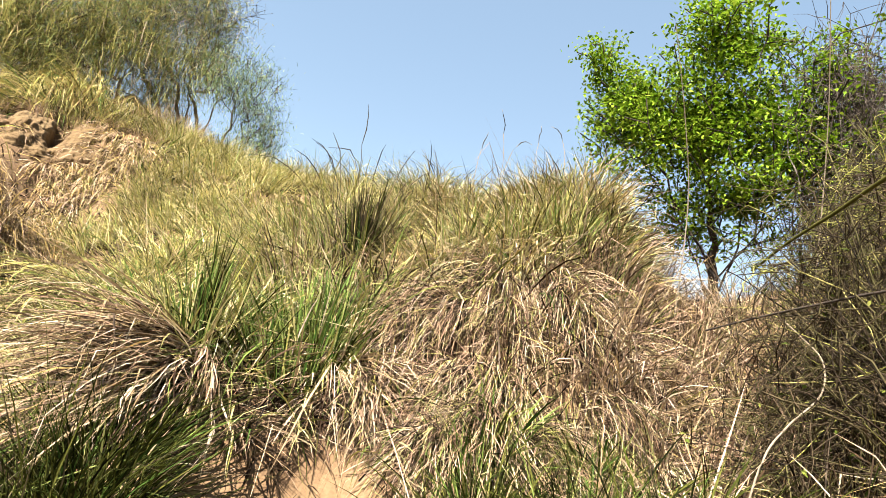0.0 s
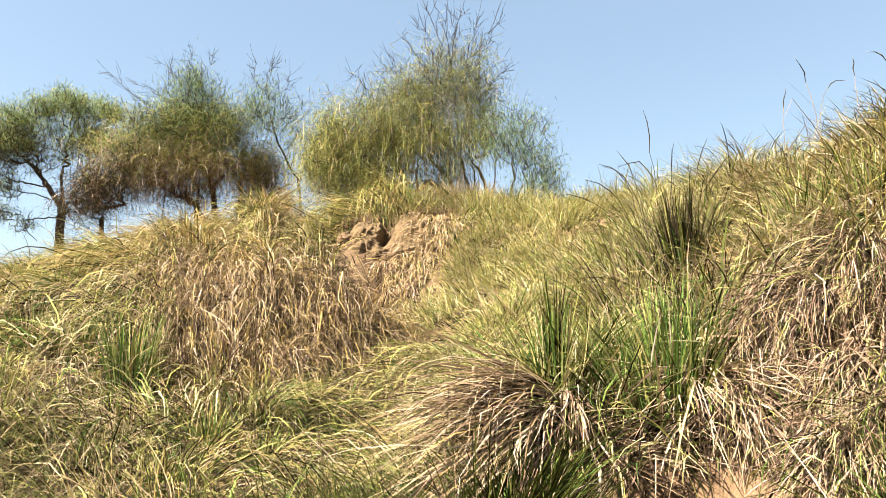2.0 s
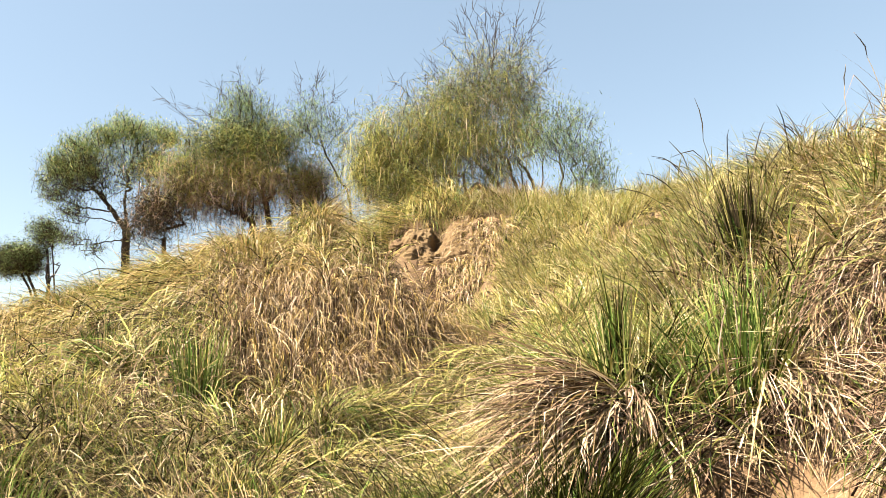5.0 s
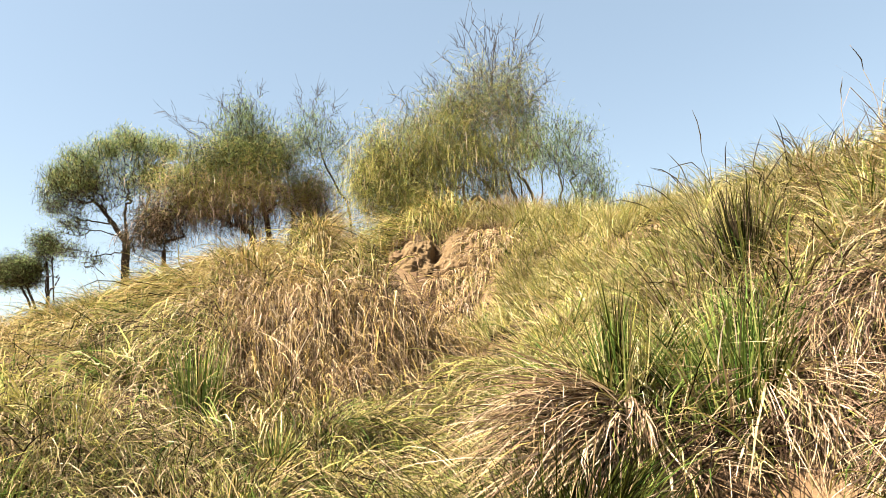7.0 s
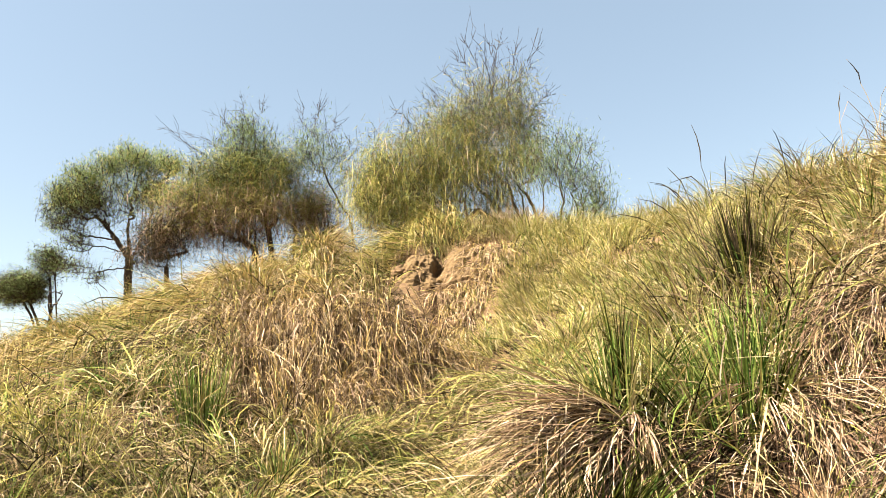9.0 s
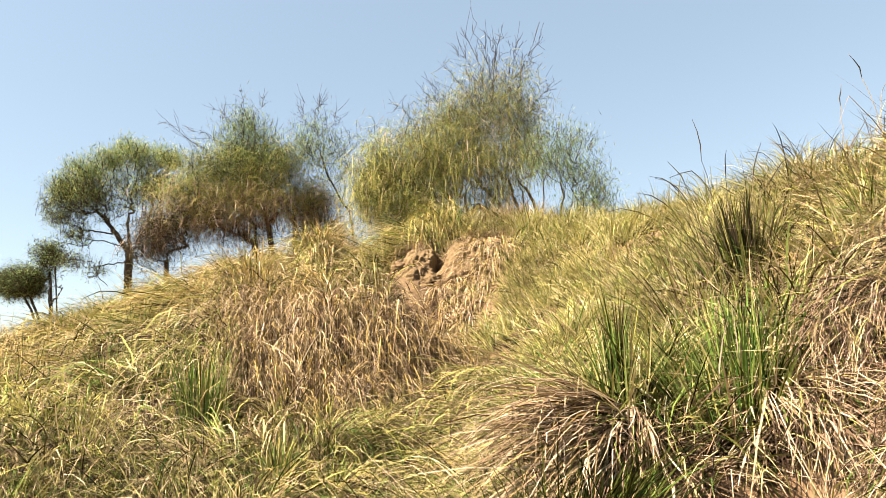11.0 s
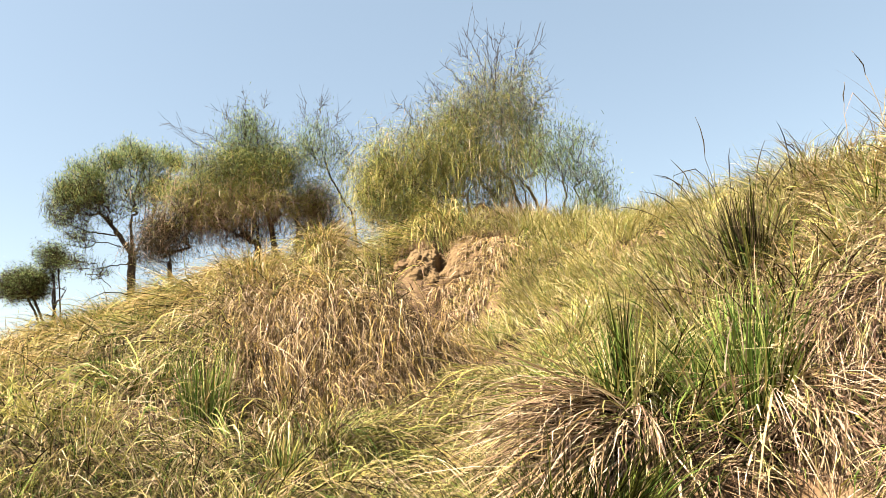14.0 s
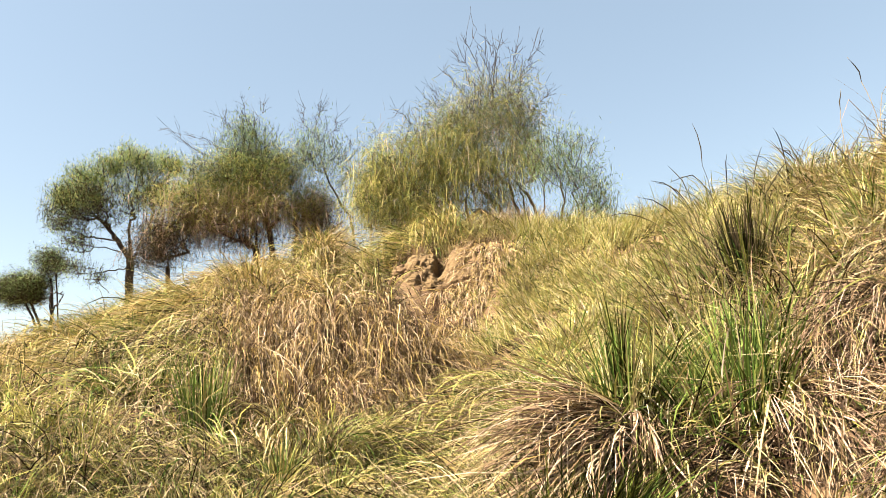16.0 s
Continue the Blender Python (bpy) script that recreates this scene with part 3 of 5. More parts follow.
for cx, cy, s, g in ((-1.95, 9.5, 1.0, 0), (-1.75, 9.75, 1.0, 0), (-2.6, 9.6, 0.9, 0), (-3.4, 9.3, 1.1, 0), (-4.1, 9.6, 1.2, 0), (-3.7, 8.6, 1.1, 0), (-4.8, 10.3, 1.0, 1), (-5.6, 11.0, 1.1, 1), (-6.4, 11.6, 1.0, 1),
                     (-7.3, 12.4, 0.9, 0), (-1.6, 8.2, 1.0, 0), (-2.5, 8.3, 1.0, 0), (-5.0, 9.2, 1.0, 0), (-5.9, 10.0, 1.0, 1), (-2.9, 8.8, 1.0, 0), (-7.0, 11.0, 1.0, 0), (-8.3, 12.6, 1.0, 0), (-2.1, 8.7, 0.9, 0), (-6.6, 9.2, 1.0, 0)):
    tussock(cx, cy, [(YELLOW, "yellow_foliage", 260 - 130 * g, 0.7), (LIME, "lime_foliage", 260 + 140 * g, 0.7), (SHADE_THATCH, "rotten_foliage", 25, 0.5), (STRAW, "dry_foliage", 150 - 80 * g, 0.75), (GREEN, "green_foliage", 10 + 70 * g, 0.65)],
            "golden grass tussock drooping over the bank's brow", size=s, spread=0.34, el=0.95, droop=1.9, fall=2.0, width=0.0085, group="golden tussocks on the brow", dome=0.4, hook=0.3, stray=0.25, lean=(rng.normal(-0.3, 0.5), rng.normal(0, 0.3)))


for cx, cy, s, g in ((-3.2, 9.75, 1.0, 1), (-2.6, 9.85, 0.9, 0), (-3.9, 9.95, 1.0, 0), (-4.6, 10.0, 1.0, 1), (-5.4, 10.4, 1.0, 1), (-1.7, 9.35, 0.9, 0), (-2.3, 8.9, 0.9, 0), (-3.1, 8.7, 1.0, 0), (-4.2, 8.9, 1.0, 1), (-5.2, 9.3, 1.0, 1), (-3.6, 7.9, 0.9, 0), (-2.7, 7.8, 0.9, 0), (-4.6, 8.2, 0.9, 1)):
    tussock(cx, cy, [(YELLOW, "yellow_foliage", 260 - 110 * g, 0.66), (LIME, "lime_foliage", 140 + 170 * g, 0.64), (STRAW, "dry_foliage", 160 - 110 * g, 0.68), (GREEN, "green_foliage", 10 + 40 * g, 0.6)],
            ("yellow green" if g else "golden straw") + " cushion of grass hanging over the slope", size=s, spread=0.3, el=0.85, droop=2.1, fall=1.8, width=0.0066, group="cushions of grass on the slope", dome=0.5, hook=0.3, stray=0.3, lean=(rng.normal(-0.4, 0.4), rng.normal(0, 0.2)))
for k in range(14):
    th, r = radians(rng.uniform(14, 50)), rng.uniform(5.0, 6.4)
    tussock(r * math.sin(th), r * math.cos(th), [(PALE, "pale_foliage", 210, 0.62), (STRAW, "dry_foliage", 30, 0.6)],
            "feathery pale dry grass on the crest of the spur", spread=0.3, el=1.45, droop=0.7, fall=0.0, width=0.0035, group="feathery grass on the crest", stray=0.6, fan=0.3, hook=0.7, size=rng.uniform(0.5, 0.85))


def cover(name, label, count, bearings, reach, mixer, spread, length, width, el, droop, fall, per, seg, keep, dome=0.0, hook=0.35, stray=0.32):
    """Grass nobody could count, sown in tussocks over a stretch of bearings and distances."""
    beds = {}
    for k in range(count):
        th = radians(rng.uniform(*bearings))
        r = math.sqrt(rng.uniform(reach[0] ** 2, reach[1] ** 2))
        x, y = r * math.sin(th), r * math.cos(th)
        patch = float(vnoise(np.array([x * 2.1 + 51]), np.array([y * 2.1 + 17]))[0])
        if rng.random() > keep(x, y) * min(1.0, max(0.4, 4 * (patch - 0.3))):
            continue
        s = rng.uniform(0.6, 1.25)
        lean = (rng.normal(-0.25 if x < 0 else 0.0, 0.55), rng.normal(0, 0.45))
        up, dr = el + rng.normal(0, 0.15), droop * rng.uniform(0.7, 1.25)
        for mat, share in mixer(x, y):
            n = int(per * share * s * 0.8)
            if n:
                beds.setdefault(mat.name, (mat, Sow()))[1].tuft(x, y, n, spread * s, length * s, width * 1.3, up, dr, lean, fall, dome * s, stray)
    for mat, sown in beds.values():
        b = Buf()
        sown.grow(b, seg, hook)
        tagged(part(name, b, mat, None), label.format(mat.name.replace("_blade", "").replace("_", " ")), "grass", kind="stuff")


def bare(x, y):
    """How much grass grows there: less on the broken face, in the gully and in the pocket below the spur."""
    k = 1.0
    for bx, by, sx, sy, a in ((0.15, 9.1, 0.8, 0.7, 0.98), (-0.3, 8.95, 0.45, 0.5, 0.95), (0.1, 8.9, 0.25, 0.6, 0.8), (0.25, 8.6, 0.5, 0.5, 0.45), (-1.2, 10.2, 0.35, 1.0, 0.95), (-0.35, 5.7, 0.24, 1.2, 0.9), (1.0, 2.15, 0.7, 0.62, 1.0), (1.1, 2.5, 0.5, 0.3, 1.0), (1.8, 2.4, 0.25, 0.3, 0.8), (2.2, 2.75, 0.25, 0.3, 0.7), (-4.75, 7.1, 0.5, 0.42, 0.95), (-1.78, 5.75, 0.22, 0.25, 0.9)):
        k *= 1 - a * math.exp(-((x - bx) / sx) ** 2 - ((y - by) / sy) ** 2)
    return k


def pick(x, y):
    v = float(vnoise(np.array([x * 0.9 + 11]), np.array([y * 0.9 + 23]))[0]) + rng.normal(0, 0.12)
    r, th = math.hypot(x, y), math.degrees(math.atan2(x, y))
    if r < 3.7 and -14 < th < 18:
        # dark blend: shade below the straw clump is put into the grass colour
        return [(DARKGREEN, 0.7), (GREEN, 0.5), (SHADE_THATCH, 0.5), (YELLOW, 0.12)]
    if r < 3.7 and th < 0:
        return [(GREEN, 0.25), (DARKGREEN, 0.15), (STRAW, 0.45), (YELLOW, 0.3), (SHADE_THATCH, 0.3)]
    if th > 47:
        return [(STRAW, 0.6), (BROWN, 0.3), (YELLOW, 0.15), (SHADE_THATCH, 0.3)]
    if th > 20 and r < 6:
        if r < 3.9 and th > 30:
            return [(STRAW, 0.2), (BROWN, 0.2), (SHADE_THATCH, 0.4), (GREEN, 0.1), (LIME, 0.1)]
        return [(STRAW, 0.25), (BROWN, 0.15), (PALE, 0.3), (LIME, 0.35), (GREEN, 0.22), (SHADE_THATCH, 0.25)] if v > 0.4 else [(PALE, 0.3), (LIME, 0.5), (GREEN, 0.35), (STRAW, 0.1), (SHADE_THATCH, 0.15)]
    if th > 2:
        return [(PALE, 0.4), (LIME, 0.75), (YELLOW, 0.1), (GREEN, 0.35 if r < 6 else 0.15), (DARKGREEN, 0.08 if r < 6 else 0.0)]
    if r > 8.6:
        return [(YELLOW, 0.55), (LIME, 0.55), (PALE, 0.15), (STRAW, 0.1), (SHADE_THATCH, 0.15)] if v > 0.4 else [(YELLOW, 0.35), (LIME, 0.75), (GREEN, 0.18), (SHADE_THATCH, 0.15)]
    if th > -19 and 6.2 < r < 7.9:
        return [(BROWN, 0.25), (STRAW, 0.6), (YELLOW, 0.45), (SHADE_THATCH, 0.06)]
    if v > 0.75:
        return [(GREEN, 0.25), (LIME, 0.7), (STRAW, 0.25), (SHADE_THATCH, 0.2)]
    return [(STRAW, 0.5), (YELLOW, 0.25), (LIME, 0.35), (PALE, 0.2), (GREEN, 0.12), (SHADE_THATCH, 0.3)] if v > 0.42 else [(LIME, 0.4), (STRAW, 0.45), (PALE, 0.2), (GREEN, 0.22), (SHADE_THATCH, 0.3)]


cover("near_grass", "{} grass growing over the near bank", 520, (0, 85), (2.0, 6.0), pick, 0.2, 0.48, 0.0052, 1.1, 1.2, 1.0, 55, 5, bare, 0.0, 0.2, 0.45)
cover("hollow_grass", "{} grass in the hollow below the slope", 185, (-48, 4), (2.6, 6.2), pick, 0.34, 0.6, 0.0048, 0.85, 1.8, 1.6, 160, 5, bare, 0.35)
cover("slope_grass", "{} grass hanging over the slope", 330, (-48, 2), (5.8, 12.5), pick, 0.36, 0.8, 0.0068, 0.55, 1.9, 2.8, 170, 5, bare, 0.5)
cover("spur_grass", "{} grass on the flank of the spur", 380, (1, 32), (3.4, 12.0), pick, 0.28, 0.46, 0.005, 1.2, 1.1, 0.45, 130, 5, bare, 0.2, 0.35, 0.5)
cover("standing_stalks", "{} stalks standing and leaning over the bank", 260, (0, 80), (2.2, 6.0), lambda x, y: [(STRAW, 0.7), (BROWN, 0.4), (SEED, 0.12)], 0.4, 0.75, 0.005, 1.15, 0.5, 0.3, 14, 4, bare)
cover("standing_stalks", "{} stalks standing and leaning over the slope", 130, (-48, 32), (5.4, 12.0), lambda x, y: [(STRAW, 0.7), (YELLOW, 0.4), (SEED, 0.1)], 0.5, 0.6, 0.0065, 0.95, 0.7, 0.4, 14, 4, bare)
# old stems over the soil; their near-black colour paints shade between the tufts
cover("thatch", "{} of old stems on the soil of the near bank", 420, (-20, 85), (2.0, 6.0), lambda x, y: [(SHADE_THATCH, 1.0)], 0.35, 0.2, 0.009, 0.45, 0.6, 0.3, 45, 2, bare)
cover("thatch", "{} of old stems on the soil of the slope", 800, (-48, 32), (5.0, 12.0), lambda x, y: [(SHADE_THATCH, 1.0)], 0.45, 0.28, 0.016, 0.45, 0.6, 0.3, 40, 2, bare)
cover("side_grass", "{} grass round the ends of the bank", 190, (-85, -46), (3.5, 16), lambda x, y: [(STRAW, 0.6), (YELLOW, 0.6)], 0.4, 0.55, 0.010, 1.0, 1.5, 0.8, 50, 3, bare, 0.2)
cover("side_grass", "{} grass behind the thorn bushes", 150, (70, 125), (2.4, 8), lambda x, y: [(STRAW, 0.6), (YELLOW, 0.4), (BROWN, 0.2)], 0.35, 0.5, 0.008, 1.1, 1.3, 0.6, 50, 3, bare, 0.1)
cover("far_grass", "{} grass on the plateau", 650, (-50, 60), (11.5, 40), lambda x, y: [(YELLOW, 0.6), (STRAW, 0.5), (GREEN, 0.15)], 0.6, 0.5, 0.022, 1.2, 1.2, 0.3, 24, 3, lambda x, y: 1 if abs(x / y + 0.13) > 0.03 or y > 14 else 0.1)


# ---------------------------------------------------------------- trees
def tube(buf, pts, rad, sides=5):
    pts = np.asarray(pts, float)
    rad = np.asarray(rad, float)
    d = np.gradient(pts, axis=0)
    d /= np.linalg.norm(d, axis=1)[:, None] + 1e-9
    ref = np.where(np.abs(d[:, 2:3]) < 0.9, np.array([[0, 0, 1.0]]), np.array([[1.0, 0, 0]]))
    u = np.cross(d, ref)
    u /= np.linalg.norm(u, axis=1)[:, None] + 1e-9
    w = np.cross(d, u)
    a = np.arange(sides) * 2 * np.pi / sides
    V = pts[:, None] + rad[:, None, None] * (u[:, None] * np.cos(a)[None, :, None] + w[:, None] * np.sin(a)[None, :, None])
    n = len(pts)
    i, j = np.meshgrid(np.arange(n - 1), np.arange(sides), indexing="ij")
    k = (j + 1) % sides
    q = np.stack([i * sides + j, i * sides + k, (i + 1) * sides + k, (i + 1) * sides + j], -1).reshape(-1, 4)
    buf.add(V.reshape(-1, 3), q)


def curve(points, n=6, wobble=0.0):
    """A wobbly line through the points."""
    p = np.asarray(points, float)
    s = np.linspace(0, len(p) - 1, n * (len(p) - 1) + 1)
    out = []
    for t in s:
        i = min(int(t), len(p) - 2)
        f = t - i
        a, b = p[max(i - 1, 0)], p[i]
        c, d = p[i + 1], p[min(i + 2, len(p) - 1)]
        out.append(0.5 * (2 * b + (c - a) * f + (2 * a - 5 * b + 4 * c - d) * f * f + (3 * b - a - 3 * c + d) * f ** 3))
    out = np.array(out)
    out[1:-1] += rng.normal(0, wobble, (len(out) - 2, 3))
    return out


def skeleton_tree(trunks, tips, r_base, jitter=0.06, pull=0.25):
    """Grows branches from the trunks' lines to the tips; each tip joins the nearest wood below it. Returns lines with radii."""
    nodes, parent = [], []
    for tr in trunks:
        near = [i for i, q in enumerate(nodes) if np.linalg.norm(q - tr[0]) < 0.25]
        last = near[-1] if near else -1
        for p in tr:
            nodes.append(np.array(p))
            parent.append(last)
            last = len(nodes) - 1
    base = np.mean([t[0] for t in trunks], axis=0)
    N = np.empty((len(nodes) + 40 * len(tips), 3))
    N[:len(nodes)] = nodes
    order = np.argsort([np.linalg.norm(t - base) for t in tips])
    for i in order:
        t = tips[i]
        M = N[:len(nodes)]
        d = np.linalg.norm(M - t, axis=1)
        cost = d + 0.8 * np.maximum(0, M[:, 2] - t[2]) + pull * np.linalg.norm(M - base, axis=1)
        j = int(np.argmin(cost))
        k = min(40, max(1, int(d[j] / 0.22)))
        last, start = j, M[j].copy()
        for s in range(1, k + 1):
            f = s / k
            p = start + (t - start) * f + np.array([0, 0, 0.12 * d[j] * math.sin(f * math.pi)])
            if s < k:
                p = p + rng.normal(0, jitter, 3)
            N[len(nodes)] = p
            nodes.append(p)
            parent.append(last)
            last = len(nodes) - 1
    n = len(nodes)
    load = np.ones(n)
    for i in range(n - 1, -1, -1):
        if parent[i] >= 0:
            load[parent[i]] += load[i]
    rad = r_base * (load / load.max()) ** 0.62
    kids = [[] for _ in range(n)]
    for i, p in enumerate(parent):
        if p >= 0:
            kids[p].append(i)
    lines = []
    start = [i for i in range(n) if parent[i] < 0]
    stack = [(s, None) for s in start]
    while stack:
        i, frm = stack.pop()
        root = frm is None
        line, rr = ([], []) if root else ([nodes[frm]], [rad[i]])
        while True:
            line.append(nodes[i])
            rr.append(rad[i])
            if not kids[i]:
                break
            big = max(kids[i], key=lambda k: load[k])
            for k in kids[i]:
                if k != big:
                    stack.append((k, i))
            i = big
        if len(line) > 1:
            lines.append((line, rr, root))
    return lines


def in_blobs(blobs, n, shell=0.5):
    """Points in a union of ellipsoids (centre, radii, weight), thicker towards the outside."""
    w = np.array([b[2] for b in blobs], float)
    idx = rng.choice(len(blobs), n, p=w / w.sum())
    d = rng.normal(0, 1, (n, 3))
    d /= np.linalg.norm(d, axis=1)[:, None]
    rad = (shell + (1 - shell) * rng.random(n)) * rng.uniform(0.8, 1.1, n)
    c = np.array([b[0] for b in blobs])[idx]
    s = np.array([b[1] for b in blobs])[idx]
    return c + d * s * rad[:, None]


def leaves(buf, at, size, flat=0.5):
    """Small folded leaves, four triangles each."""
    n = len(at)
    a = rng.uniform(0, 2 * np.pi, n)
    tilt = rng.normal(-0.3, 0.5, n)
    d = np.stack([np.cos(a) * np.cos(tilt), np.sin(a) * np.cos(tilt), np.sin(tilt)], 1)
    s = np.stack([-np.sin(a), np.cos(a), rng.normal(0, flat, n)], 1)
    s /= np.linalg.norm(s, axis=1)[:, None]
    L = (size * rng.uniform(0.6, 1.2, n))[:, None]
    nrm = np.cross(d, s)
    V = np.empty((n, 4, 3))
    V[:, 0] = at
    V[:, 1] = at + d * L * 0.5 + s * L * 0.3 + nrm * L * 0.08
    V[:, 2] = at + d * L - nrm * L * 0.12
    V[:, 3] = at + d * L * 0.5 - s * L * 0.3 + nrm * L * 0.08
    b = (np.arange(n) * 4)[:, None]
    t = np.concatenate([b + np.array([[0, 1, 2]]), b + np.array([[0, 2, 3]])])
    buf.add(V.reshape(-1, 3), None, t)


def hang(buf, at, length, width, el, droop, seg=3):
    n = len(at)
    blades(buf, at, rng.uniform(0, 2 * np.pi, n), el + rng.normal(0, 0.45, n), length * rng.uniform(0.5, 1.2, n), width * rng.uniform(0.7, 1.3, n), droop * rng.uniform(0.5, 1.3, n), 2 if length < 0.2 else seg, clear=False, kink=0.02, broken=0.0)


def make_tree(name, label, trunks, blobs, tips, r_base, bark, sprays, sides=6, jitter=0.06, leafsets=(), shell=0.3, wisps=(), pull=0.25, thinnest=0.007):
    """trunks: lines of the main stems; blobs: the crown's masses; wisps: long thin shoots (from, to) that stick out."""
    base = np.mean([t[0] for t in trunks], axis=0)
    t = thing(name, base, label, "tree")
    tp = in_blobs(blobs, tips, shell)
    tp[:, 2] = np.maximum(tp[:, 2], ground_h(tp[:, 0], tp[:, 1]) + 0.15)
    lines = skeleton_tree([curve(x, 5, 0.02) for x in trunks], list(tp), r_base, jitter, pull)
    b = Buf()
    pool, stems = [], []
    for line, rr, root in sorted(lines, key=lambda k: not k[2]):
        pool.extend(line[len(line) // 2:])
        p, r = np.array(line) - base, np.maximum(rr, thinnest)
        if root or (max(rr) > r_base * 0.3 and len(line) > 4):
            one = Buf()
            tube(one, p, r, 9 if root else 6)
            if root:
                stems.append(part("trunk", one, bark, t, smooth=True))
            else:
                part("limb", one, bark, stems[0], smooth=True)
        else:
            tube(b, p, r, 4)
    tagged(part("branch", b, bark, t, smooth=True), kind="stuff")
    pool = np.array(pool)
    if wisps:
        w = Buf()
        for p, q in wisps:
            c = curve([p, (p + q) / 2 + rng.normal(0, 0.12, 3), q], 6, 0.03)
            tube(w, c - base, np.linspace(0.008, 0.004, len(c)), 4)
            for k in range(24):
                o = c[rng.integers(2, len(c))]
                e = o + (q - p) * rng.uniform(0.08, 0.25) + rng.normal(0, 0.14, 3)
                tube(w, np.array([o, (o + e) / 2 + rng.normal(0, 0.02, 3), e]) - base, np.array([0.0045, 0.004, 0.003]), 3)
        tagged(part("bare_shoot", w, BARK_DARK, t, "thin bare shoots"), kind="stuff")
    for pname, mat, n, length, width, el, droop, jit, low, high in sprays:
        s = Buf()
        wood = np.concatenate([tp, tp, pool])
        wood = wood[(wood[:, 2] > low) & (wood[:, 2] < high)]
        at = wood[rng.integers(0, len(wood), n)] + rng.normal(0, jit, (n, 3)) - base
        hang(s, at, length, width, el, droop)
        tagged(part(pname, s, mat, t), kind="stuff")
    for pname, mat, n, size, jit in leafsets:
        s = Buf()
        at = tp[rng.integers(0, len(tp), n)] + rng.normal(0, jit, (n, 3)) - base
        leaves(s, at, size)
        tagged(part(pname, s, mat, t), kind="stuff")
    return t


def V3(*a):
    return np.array(a, float)


